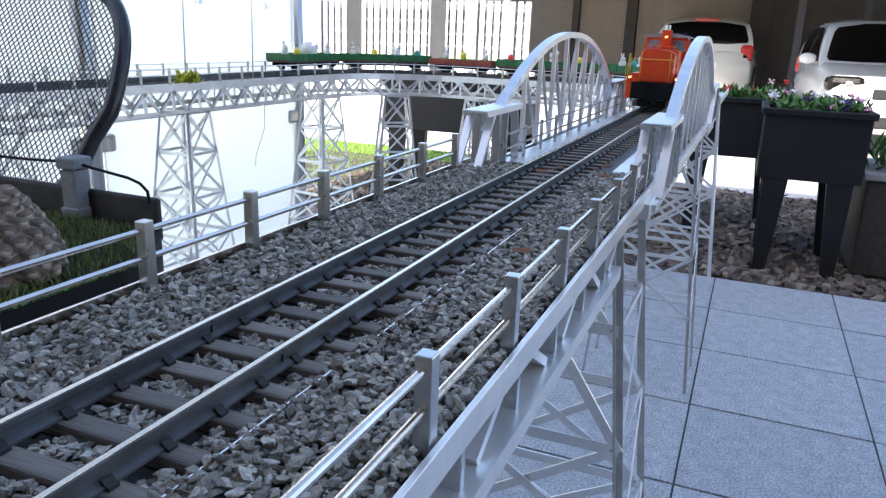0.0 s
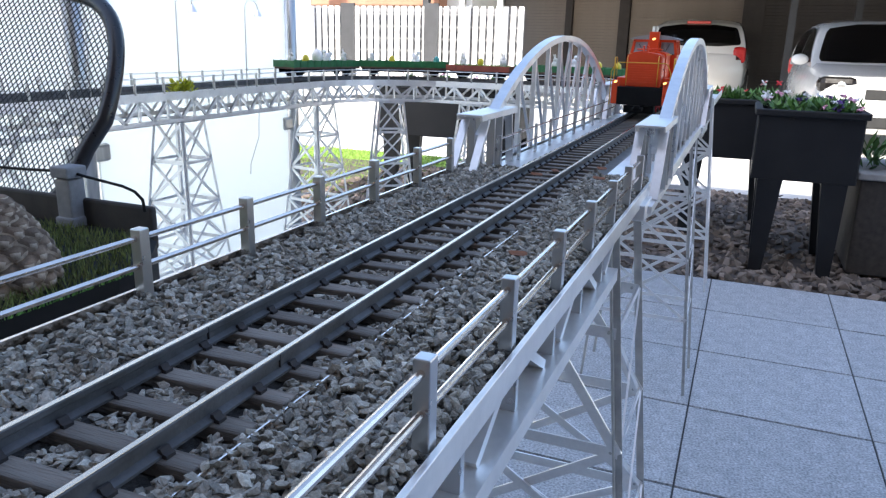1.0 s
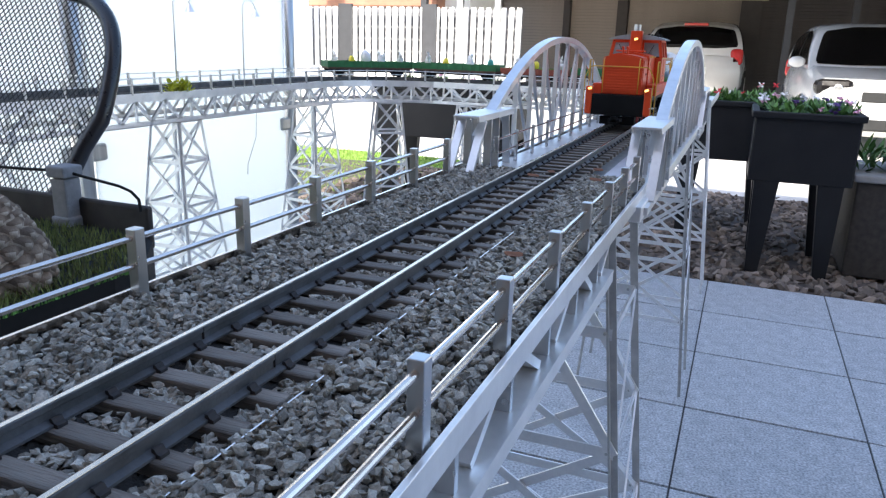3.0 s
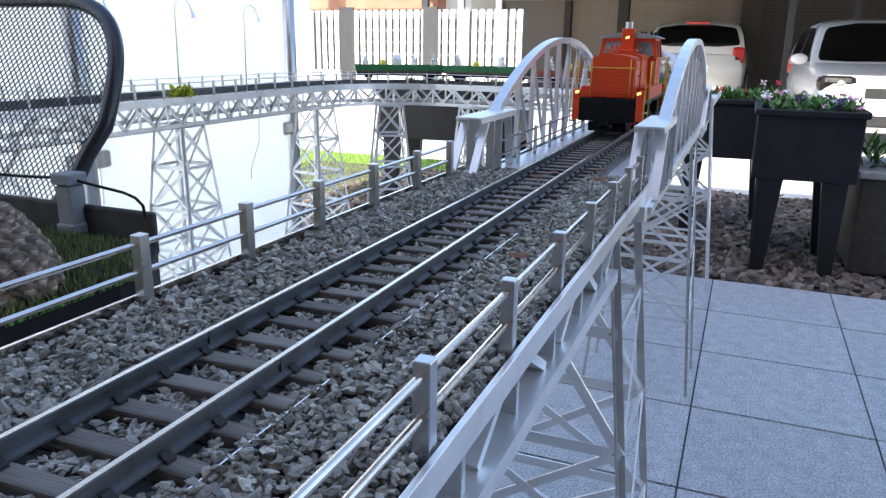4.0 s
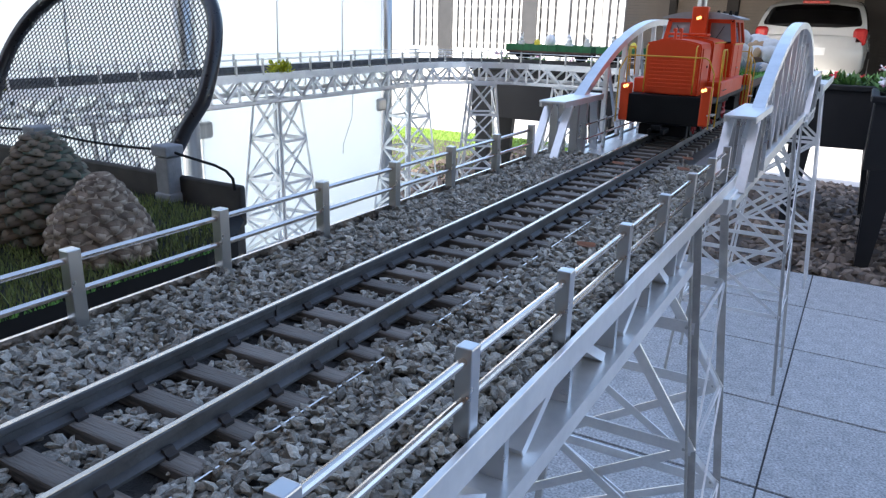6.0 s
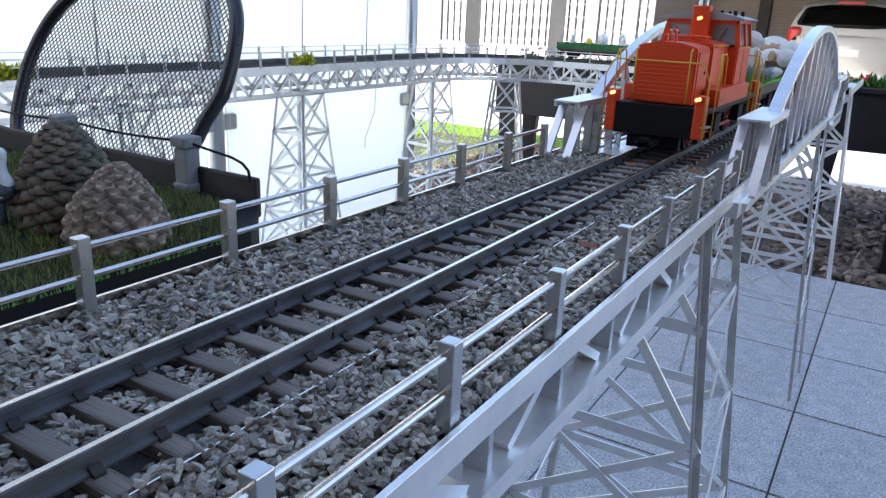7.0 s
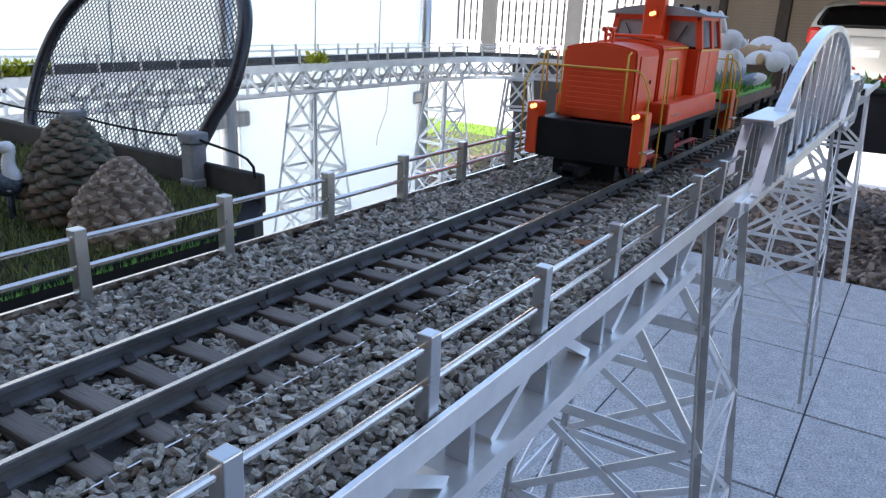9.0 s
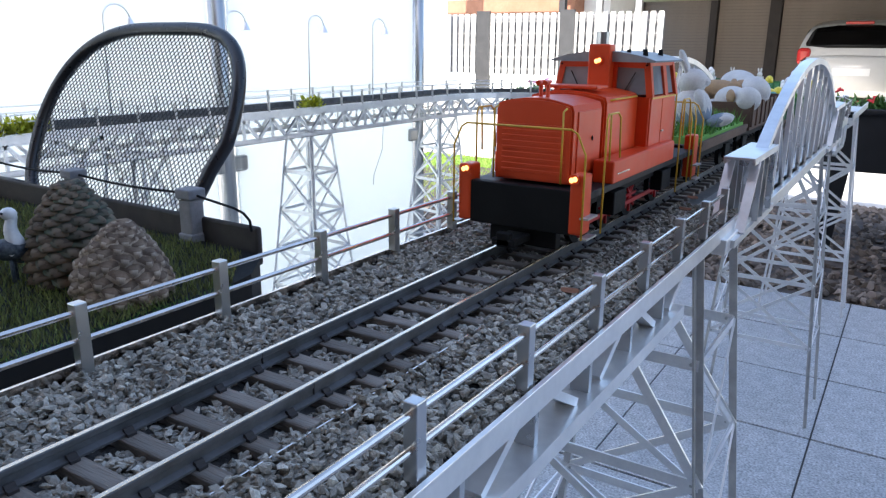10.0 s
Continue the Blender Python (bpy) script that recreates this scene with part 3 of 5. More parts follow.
# cab: corner pillars, sill walls, roof
CY0, CY1, CW = D(0.173), D(0.25), 0.047
bm = bmesh.new()
for y in (CY0, CY1):
    box(bm, (0, y, 0.087), (2 * CW, 0.003, 0.062), 0.0008)
for s in (-1, 1):
    box(bm, (s * CW, (CY0 + CY1) / 2, 0.087), (0.003, CY1 - CY0, 0.062), 0.0008)
    for y in (CY0, CY1):
        beam(bm, (s * CW, y, 0.117), (s * (CW - 0.006), y + (0.003 if y < D(0.19) else -0.003), 0.151), 0.006, 0.006)
    beam(bm, (s * CW, (CY0 + CY1) / 2 + 0.008, 0.117), (s * (CW - 0.006), (CY0 + CY1) / 2 + 0.008, 0.151), 0.004, 0.01)
    for y in (CY0, CY1):
        beam(bm, (s * 0.003, y, 0.1485), (s * (CW - 0.006), y, 0.1475), 0.005, 0.008)
        beam(bm, (s * 0.012, y, 0.117), (s * 0.012, y, 0.151), 0.004, 0.006)
    beam(bm, (s * (CW - 0.005), CY0, 0.1485), (s * (CW - 0.005), CY1, 0.1485), 0.005, 0.006)
cab = part("cab", bm, M["orange"], loco)
for s in (-1, 1):
    for y in (CY0 - 0.0005, CY1 + 0.0005):
        bm = bmesh.new()
        beam(bm, (s * 0.029, y, 0.119), (s * 0.027, y + (0.002 if y < D(0.19) else -0.002), 0.146), 0.03, 0.001, up=(0, 1, 0))
        pane = part("cab_window", bm, M["cab_glass"], cab)
        e = 0.001 if y < D(0.19) else -0.001
        for dx in (-1, 1):
            bm = bmesh.new()
            beam(bm, (s * 0.029 + dx * 0.0152, y - e, 0.118), (s * 0.027 + dx * 0.0148, y + 2 * e - e, 0.147), 0.0012, 0.0012)
            part("seal", bm, M["black_frame"], pane)
        for z, w in ((0.1185, 0.0155), (0.1463, 0.015)):
            bm = bmesh.new()
            beam(bm, (s * 0.028 - w, y - e, z), (s * 0.028 + w, y - e, z), 0.0012, 0.0012)
            part("seal", bm, M["black_frame"], pane)
    bm = bmesh.new()
    beam(bm, (s * (CW - 0.001), (CY0 + CY1) / 2 - 0.0, 0.119), (s * (CW - 0.006), (CY0 + CY1) / 2, 0.146), 0.001, 0.076, up=(0, 1, 0))
    part("side_window", bm, M["cab_glass"], cab)
    bm = bmesh.new()
    box(bm, (s * (CW + 0.0016), CY1 - 0.028, 0.087), (0.0008, 0.03, 0.056), 0.0003)
    cab_door = part("cab_door", bm, M["orange"], cab)
    bm = bmesh.new()
    box(bm, (s * (CW + 0.0026), CY1 - 0.04, 0.084), (0.0014, 0.006, 0.0014))
    part("door_handle", bm, M["steel"], cab_door)
    for z in (0.1165,):
        bm = bmesh.new()
        box(bm, (s * (CW + 0.0018), (CY0 + CY1) / 2, z), (0.001, CY1 - CY0, 0.0016))
        part("trim_line", bm, M["yellow"], cab, "yellow trim line")
    bm = bmesh.new()
    beam(bm, (s * 0.02, CY0 - 0.002, 0.118), (s * 0.032, CY0 - 0.002, 0.14), 0.0008, 0.0008)
    part("wiper", bm, M["black_frame"], cab)
bm = bmesh.new()
out = [(-0.051, 0.149), (0.051, 0.149)]
for k in range(13):
    a = 1 - 2 * k / 12
    out.append((a * 0.052, 0.1505 + 0.0085 * (1 - a * a)))
prism(bm, out, CY0 - 0.008, CY1 + 0.006)
roof = part("cab_roof", bm, M["roof_grey"], loco, "grey curved cab roof")
for x in (0.02, 0.036):
    for y in (CY0 + 0.01, CY1 - 0.02):
        bm = bmesh.new()
        tube(bm, (x, y, 0.154), (x, y, 0.1605), 0.0028, 8, 0.002)
        part("roof_vent", bm, M["black_frame"], roof)
bm = bmesh.new()
box(bm, (0, D(0.165), 0.143), (0.021, 0.014, 0.044), 0.0015)
stack = part("exhaust_casing", bm, M["orange"], loco)
bm = bmesh.new()
tube(bm, (0, D(0.166), 0.163), (0, D(0.166), 0.176), 0.0062, 14)
part("exhaust_pipe", bm, M["steel"], stack, "bare metal exhaust pipe")


def lamp(c, r, parent):
    bm = bmesh.new()
    tube(bm, (c[0], c[1] + 0.004, c[2]), (c[0], c[1] - 0.001, c[2]), r * 1.35, 14)
    rim = part("headlamp", bm, M["orange"], parent)
    for s in (-1, 1):
        bm = bmesh.new()
        ball(bm, (c[0] + s * r * 0.45, c[1] - 0.0014, c[2] + s * r * 0.15), r * 0.6, (1, 0.5, 1.1), 2)
        part("lamp_glass", bm, M["lamp"], rim, "lit warm yellow lamp")


lamp((0, D(0.157), 0.15), 0.0032, loco)
# footplate, frame, front plate, corner steps
bm = bmesh.new()
box(bm, (0, D(0.17), 0.0505), (0.108, 0.31, 0.006), 0.0008)
part("running_board", bm, M["black_plastic"], loco, "dark grey running board")
for s in (-1, 1):
    bm = bmesh.new()
    box(bm, (s * 0.0465, D(0.15), 0.0625), (0.0185, 0.175, 0.019), 0.0015)
    tank = part("side_box", bm, M["orange"], loco)
    bm = bmesh.new()
    box(bm, (s * 0.0563, D(0.085), 0.061), (0.0008, 0.03, 0.0012))
    part("grab_strip", bm, M["alu_bright"], tank)
    for d0, d1 in ((0.0, 0.018), (0.32, 0.338)):
        bm = bmesh.new()
        box(bm, (s * 0.0495, D((d0 + d1) / 2), 0.0455), (0.0115, d1 - d0, 0.047), 0.002)
        step = part("corner_steps", bm, M["orange"], loco)
        for z in (0.02, 0.036):
            bm = bmesh.new()
            box(bm, (s * 0.057, D((d0 + d1) / 2), z), (0.007, d1 - d0 + 0.002, 0.0015))
            part("step_tread", bm, M["alu_dull_and_shade"], step)
    lamp((s * 0.0475, D(-0.001), 0.0655), 0.0032, loco)
bm = bmesh.new()
box(bm, (0, D(0.006), 0.0385), (0.089, 0.009, 0.035), 0.001)
box(bm, (0, D(0.016), 0.012), (0.06, 0.01, 0.014), 0.001)
part("buffer_beam", bm, M["black_frame"], loco, "black front buffer beam")
bm = bmesh.new()
box(bm, (0, D(0.33), 0.038), (0.081, 0.009, 0.037), 0.001)
part("buffer_beam", bm, M["black_frame"], loco)
bm = bmesh.new()
box(bm, (0, D(-0.008), 0.014), (0.02, 0.03, 0.006), 0.001)
box(bm, (0, D(-0.02), 0.016), (0.012, 0.006, 0.012), 0.001)
part("coupler", bm, M["black_frame"], loco)
for s in (-1, 1):
    bm = bmesh.new()
    box(bm, (s * 0.04, D(0.17), 0.0425), (0.006, 0.29, 0.011), 0.001)
    for d0 in (0.095, 0.232):
        box(bm, (s * 0.046, D(d0), 0.033), (0.012, 0.03, 0.02), 0.001)
    part("side_frame", bm, M["black_frame"], loco)
    for d0 in (0.062, 0.125, 0.19, 0.275):
        bm = bmesh.new()
        tube(bm, (s * 0.0225, D(d0), 0.0215), (s * 0.0275, D(d0), 0.0215), 0.0215, 28)
        wheel = part("wheel", bm, M["black_frame"], loco)
        for k in range(8):
            a = k * math.pi / 4
            bm = bmesh.new()
            beam(bm, (s * 0.0282, D(d0), 0.0215), (s * 0.0282, D(d0) + 0.017 * math.cos(a), 0.0215 + 0.017 * math.sin(a)), 0.002, 0.003, up=(1, 0, 0))
            part("spoke", bm, M["red_wheel"], wheel)
    bm = bmesh.new()
    beam(bm, (s * 0.031, D(0.062), 0.016), (s * 0.031, D(0.275), 0.016), 0.002, 0.004)
    part("coupling_rod", bm, M["red_wheel"], loco)
# rear hood
bm = bmesh.new()
arc_hood(bm, 0.034, 0.056, 0.108, D(0.252), D(0.308))
part("rear_hood", bm, M["orange"], loco)
# yellow handrails
def rail_pipe(name, pts, r=0.00085):
    bm = bmesh.new()
    pipe(bm, pts, r, 8)
    part(name, bm, M["yellow"], loco, "yellow handrail", smooth=True)


for e, f in ((0.002, 1), (0.336, -1)):
    y = D(e - 0.006 * f)
    rail_pipe("handrail", [(-0.057, y, 0.02), (-0.057, y, 0.085), (-0.05, y, 0.1), (-0.045, y, 0.103), (0.045, y, 0.103), (0.05, y, 0.1), (0.057, y, 0.085), (0.057, y, 0.02)])
    for s in (-1, 1):
        rail_pipe("handrail", [(s * 0.03, y + 0.018 * f, 0.058), (s * 0.03, y + 0.018 * f, 0.114), (s * 0.03, y + 0.024 * f, 0.116)])
for s in (-1, 1):
    for d0 in (0.034, 0.246):
        rail_pipe("handrail", [(s * 0.058, D(d0), 0.018), (s * 0.058, D(d0), 0.108), (s * 0.058, D(d0 + 0.003), 0.112), (s * 0.058, D(d0 + 0.024), 0.112),
                               (s * 0.058, D(d0 + 0.03), 0.108), (s * 0.058, D(d0 + 0.034), 0.075)])
        rail_pipe("handrail", [(s * 0.058, D(d0 + 0.008), 0.112), (s * 0.058, D(d0 + 0.01), 0.075)])
    rail_pipe("handrail", [(s * 0.0345, D(0.1), 0.118), (s * 0.0385, D(0.104), 0.119), (s * 0.0385, D(0.16), 0.119), (s * 0.0345, D(0.166), 0.118)])
    for d0 in (0.3, 0.318):
        rail_pipe("handrail", [(s * 0.055, D(d0), 0.02), (s * 0.055, D(d0), 0.088), (s * 0.05, D(d0 + 0.01), 0.1)])

# ---- wagons ----
M["wagon_brown"] = mat("brown_wagon_paint", (0.13, 0.07, 0.045), (0.09, 0.05, 0.035), rough=0.65, scale=30, bump=0.2)
M["wagon_red"] = mat("oxide_red_wagon_paint", (0.3, 0.07, 0.04), (0.24, 0.055, 0.035), rough=0.6, scale=30)
M["wagon_green"] = mat("green_wagon_fence", (0.02, 0.16, 0.05), (0.015, 0.11, 0.035), rough=0.55, scale=40)
M["plush"] = mat("white_plush", (0.78, 0.76, 0.74), (0.68, 0.66, 0.64), rough=0.95, scale=60, bump=0.9, bump_scale=900)
M["plush_tan"] = mat("tan_plush", (0.55, 0.36, 0.2), (0.45, 0.3, 0.18), rough=0.95, scale=60, bump=0.8, bump_scale=900)
M["trousers"] = mat("blue_grey_cloth", (0.3, 0.36, 0.45), (0.24, 0.3, 0.38), rough=0.9, scale=60, bump=0.4)
M["grass_mat"] = mat("artificial_grass", (0.16, 0.36, 0.07), (0.08, 0.22, 0.04), rough=0.8, scale=40, island=0.4)
M["egg_yellow"] = mat("yellow_egg", (0.8, 0.65, 0.06), rough=0.35, scale=40)
M["egg_red"] = mat("red_egg", (0.7, 0.04, 0.03), rough=0.3, scale=40)
M["egg_teal"] = mat("teal_egg", (0.05, 0.3, 0.28), rough=0.35, scale=40)
M["egg_white"] = mat("white_egg", (0.82, 0.82, 0.84), rough=0.4, scale=30)
M["basket"] = mat("wicker_brown", (0.2, 0.1, 0.05), (0.12, 0.06, 0.03), rough=0.8, scale=90, bump=0.6)


def blades(bm, x0, x1, y0, y1, z, n, h, seed, w=0.0012, inside=None):
    r = random.Random(seed)
    for _ in range(n):
        x, y = r.uniform(x0, x1), r.uniform(y0, y1)
        if inside and not inside(x, y):
            continue
        a, hh = r.uniform(0, 6.28), h * r.uniform(0.5, 1.2)
        dx, dy = math.cos(a) * w, math.sin(a) * w
        lx, ly = r.uniform(-0.5, 0.5) * hh, r.uniform(-0.5, 0.5) * hh
        v = [bm.verts.new((x - dx, y - dy, z)), bm.verts.new((x + dx, y + dy, z)), bm.verts.new((x + lx, y + ly, z + hh))]
        bm.faces.new(v)


def rabbit(name, parent_m, size, label, tan=False, lying=False, category="plush rabbit", trousers=False):
    """A toy rabbit about size metres tall, one plain shape."""
    bm = bmesh.new()
    s = size
    if lying:
        ball(bm, (0, 0, 0.22 * s), 0.24 * s, (1, 1.9, 0.9), 3)
        ball(bm, (0.05 * s, -0.5 * s, 0.26 * s), 0.2 * s, (1, 1.1, 0.95), 3)
        for k in (-1, 1):
            before = len(bm.faces)
            ball(bm, (k * 0.17 * s, -0.42 * s, 0.3 * s), 0.085 * s, (0.5, 2.0, 1.3), 2)
            bm.faces.ensure_lookup_table()
            for f in bm.faces[before:]:
                f.material_index = 1
            ball(bm, (k * 0.17 * s, 0.3 * s, 0.12 * s), 0.13 * s, (0.8, 1.6, 0.8), 2)
    else:
        ball(bm, (0, 0, 0.27 * s), 0.24 * s, (1, 0.95, 1.15), 3)
        ball(bm, (0, -0.04 * s, 0.6 * s), 0.16 * s, (1, 1.1, 1.0), 3)
        ball(bm, (0, -0.17 * s, 0.57 * s), 0.08 * s, (1, 1, 0.8), 2)
        for k in (-1, 1):
            ball(bm, (k * 0.08 * s, 0.03 * s, 0.85 * s), 0.17 * s, (0.32, 0.25, 1.0), 3, pose(0, 0, 0, -8, 10 * k, 0))
            ball(bm, (k * 0.15 * s, -0.3 * s, 0.08 * s), 0.1 * s, (0.8, 1.7, 0.75), 2)
            ball(bm, (k * 0.18 * s, -0.1 * s, 0.36 * s), 0.09 * s, (0.7, 0.8, 1.7), 2)
    if trousers:
        for f in bm.faces:
            if f.calc_center_median().z < 0.24 * s and f.calc_center_median().y > -0.32 * s:
                f.material_index = 1
    ob = part(name, bm, [M["plush_tan"] if tan else M["plush"], M["trousers"] if trousers else M["plush_tan"]], None, smooth=True)
    tagged(ob, label, category)
    ob.matrix_basis = parent_m
    return ob


def egg(bm, c, r):
    ball(bm, c, r, (0.8, 0.8, 1.1), 2)


LOADS = []


def wagon(name, mid, length, kind, label, seed):
    w = thing(name, label, "railway wagon", "wagons of the train")
    h = length / 2
    bm = bmesh.new()
    for s in (-1, 1):
        box(bm, (s * 0.03, 0, 0.024 if kind in ("green", "red") else 0.034), (0.006, length - 0.01, 0.014), 0.0008)
    part("underframe", bm, M["black_frame"], w)
    bm = bmesh.new()
    box(bm, (0, 0, 0.033 if kind in ("green", "red") else 0.047), (0.1, length, 0.007), 0.0008)
    part("floor_board", bm, M["wagon_red"] if kind == "red" else M["wagon_brown"], w)
    for y in (-h + 0.05, h - 0.05):
        for s in (-1, 1):
            bm = bmesh.new()
            tube(bm, (s * 0.0225, y, 0.0155), (s * 0.028, y, 0.0155), 0.0155, 20)
            part("wheel", bm, M["black_frame"], w)
            bm = bmesh.new()
            box(bm, (s * 0.034, y, 0.022), (0.005, 0.03, 0.02), 0.001)
            part("axle_box", bm, M["black_frame"], w)
    for s in (-1, 1):
        bm = bmesh.new()
        box(bm, (0, s * (h + 0.008), 0.02), (0.012, 0.022, 0.006), 0.001)
        part("coupler", bm, M["black_frame"], w)
    top = 0.0505
    if kind in ("green", "red"):
        top = 0.0365
    if kind in ("gondola", "green", "red"):
        hh = {"gondola": 0.034, "green": 0.022, "red": 0.014}[kind]
        ma = {"gondola": M["wagon_brown"], "green": M["wagon_green"], "red": M["wagon_red"]}[kind]
        for s in (-1, 1):
            bm = bmesh.new()
            box(bm, (s * 0.05, 0, top + hh / 2), (0.003, length, hh), 0.0005)
            n = max(3, round(length / 0.035))
            for k in range(n + 1):
                box(bm, (s * 0.052, -h + length * k / n, top + hh / 2), (0.003, 0.004, hh + 0.003))
            part("side_board", bm, ma, w)
            bm = bmesh.new()
            box(bm, (0, s * h, top + hh / 2), (0.1, 0.003, hh), 0.0005)
            part("end_board", bm, ma, w)
    if kind == "flat":
        for s in (-1, 1):
            bm = bmesh.new()
            box(bm, (s * 0.049, 0, top + 0.002), (0.004, length, 0.006), 0.0005)
            part("edge_rail", bm, M["wagon_brown"], w)
    if kind != "gondola":
        bm = bmesh.new()
        box(bm, (0, 0, top + 0.004), (0.092, length - 0.02, 0.008))
        blades(bm, -0.045, 0.045, -h + 0.01, h - 0.01, top + 0.007, 900, 0.02 if kind == "flat" else 0.012, seed)
        g = part("grass_mat", bm, M["grass_mat"], w, "bright green artificial grass")
        g["kind"] = "stuff"
    MOVERS.append((w, mid))
    return w


def riding(ob, mid):
    LOADS.append((ob, mid, ob.matrix_basis.copy()))


wagon("flat_wagon", 0.508, 0.265, "flat", "brown flat wagon with a mat of green grass", 1)
riding(rabbit("plush_rabbit", pose(0.02, -0.045, 0.06, -12, 0, 100), 0.102, "white plush rabbit in blue-grey trousers leaning back on the grass wagon", trousers=True), 0.508)
riding(rabbit("plush_rabbit", pose(-0.03, -0.005, 0.055, 0, 0, 60), 0.075, "small white plush rabbit sitting on the grass wagon"), 0.508)
wagon("open_wagon", 0.8, 0.28, "gondola", "brown open wagon filled with plush rabbits", 2)
riding(rabbit("plush_rabbit", pose(0.01, -0.085, 0.062, 0, 0, 30), 0.1, "white plush rabbit with tan ears lying in the brown wagon", lying=True), 0.8)
riding(rabbit("plush_rabbit", pose(-0.005, 0.03, 0.07, 8, 0, 25), 0.13, "large white plush rabbit with tan ears lying in the brown wagon", lying=True), 0.8)
riding(rabbit("plush_rabbit", pose(-0.025, -0.03, 0.08, 0, 0, 80), 0.075, "tan plush rabbit tucked between the white ones", tan=True, lying=True), 0.8)
bm = bmesh.new()
ball(bm, (0, 0, 0.012), 0.012, (1, 1.15, 0.95), 2)
ball(bm, (0, -0.009, 0.026), 0.008, (1, 1, 1), 2)
tube(bm, (0, -0.016, 0.026), (0, -0.021, 0.025), 0.0022, 6, 0.0006)
for k in (-1, 1):
    ball(bm, (k * 0.011, 0.002, 0.013), 0.007, (0.4, 1.2, 0.8), 1)
chick = tagged(part("chick_figure", bm, M["egg_yellow"], smooth=True), "fluffy yellow chick peeping over the wagon's side", "chick figure")
chick.matrix_basis = pose(0.036, -0.02, 0.078, 0, 0, 40)
riding(chick, 0.8)


def riders(mid, length, seed, picks):
    """Eggs, hens and small rabbits set out on a green wagon."""
    r = random.Random(seed)
    n = len(picks)
    for k, what in enumerate(picks):
        y = -length / 2 + length * (k + 0.5) / n + r.uniform(-0.008, 0.008)
        x = r.uniform(-0.022, 0.022)
        if what == "rabbit":
            ob = rabbit("rabbit_figure", pose(x, y, 0.048, 0, 0, r.uniform(0, 360)), 0.052, "small white rabbit figure standing on the wagon's grass", category="rabbit figure")
        elif what == "hen":
            bm = bmesh.new()
            ball(bm, (0, 0, 0.024), 0.014, (0.8, 1.1, 1), 2)
            ball(bm, (0, -0.01, 0.042), 0.008, (1, 1, 1.1), 2)
            ball(bm, (0, 0.013, 0.033), 0.007, (0.5, 1, 1.5), 2)
            tube(bm, (0, 0, 0.0), (0, 0, 0.018), 0.013, 14, 0.017)
            ob = part("hen_figure", bm, M["egg_white"], smooth=True)
            tagged(ob, "white hen figure sitting in a round nest", "hen figure")
            ob.matrix_basis = pose(x, y, 0.048, 0, 0, r.uniform(0, 360))
        else:
            bm = bmesh.new()
            big = 0.026 if what == "big" else 0.016
            egg(bm, (0, 0, big), big)
            ma = {"yellow": "egg_yellow", "red": "egg_red", "teal": "egg_teal", "big": "egg_white"}[what]
            ob = part("easter_egg", bm, M[ma], smooth=True)
            tagged(ob, {"yellow": "yellow decorated egg on the wagon's grass", "red": "glossy red egg on the wagon's grass", "teal": "dark teal egg on the wagon's grass",
                        "big": "large pale egg on the wagon's grass"}[what], "egg")
            ob.matrix_basis = pose(x, y, 0.046, r.uniform(-10, 10), 0, 0)
        riding(ob, mid)


TAILS = [(1.12, 0.31, "green", ["yellow", "hen", "teal", "rabbit", "yellow"]), (1.465, 0.34, "green", ["yellow", "hen", "rabbit", "red"]),
         (1.785, 0.25, "red", ["rabbit", "yellow", "rabbit"]), (2.1, 0.34, "green", ["teal", "hen", "yellow", "rabbit"]),
         (2.465, 0.34, "green", ["rabbit", "hen", "big", "yellow", "rabbit"])]
for k, (mid, length, kind, picks) in enumerate(TAILS):
    wagon("open_wagon", mid, length, kind, "low oxide-red wagon with grass and rabbit figures" if kind == "red" else "low green wagon decorated with grass, eggs and figures", 10 + k)
    riders(mid, length, 30 + k, picks)

# ---- terrace surroundings ----
M["leaf"] = mat("fresh_leaf", (0.1, 0.22, 0.045), (0.055, 0.13, 0.03), rough=0.6, scale=20, island=0.4)
M["pink"] = mat("pink_petal", (0.75, 0.4, 0.5), (0.6, 0.3, 0.45), rough=0.7, scale=80, island=0.3)
M["white_petal"] = mat("white_petal", (0.8, 0.78, 0.8), rough=0.7, scale=80, island=0.1)
M["red_petal"] = mat("red_petal", (0.6, 0.02, 0.03), rough=0.6, scale=80, island=0.3)
M["violet_petal"] = mat("violet_petal", (0.07, 0.03, 0.16), rough=0.7, scale=80, island=0.3)
M["post_grey"] = mat("grey_post_paint", (0.3, 0.3, 0.3), (0.25, 0.25, 0.25), rough=0.5, scale=6)
M["post_dark"] = mat("dark_grey_post_paint", (0.045, 0.046, 0.05), (0.035, 0.036, 0.039), rough=0.5, scale=6)
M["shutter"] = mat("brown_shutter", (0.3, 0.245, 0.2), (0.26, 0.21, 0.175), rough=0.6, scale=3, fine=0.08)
M["dark_post_and_shade"] = mat("dark_brown_post_and_shade", (0.055, 0.045, 0.04), rough=0.7, scale=5)
M["car_white"] = mat("white_car_paint", (0.66, 0.65, 0.63), (0.63, 0.62, 0.6), rough=0.22, scale=2, fine=0.03, coat=0.6)
M["car_glass"] = mat("dark_car_glass", (0.012, 0.011, 0.011), rough=0.12, scale=3, spec=0.2)
M["tail_red"] = mat("red_tail_light", (0.55, 0.03, 0.03), rough=0.2, scale=5)
M["tyre"] = mat("black_tyre", (0.02, 0.02, 0.02), rough=0.8, scale=20)
M["slat_white"] = mat("white_fence_slat", (0.84, 0.84, 0.83), (0.8, 0.8, 0.79), rough=0.6, scale=4, fine=0.04)
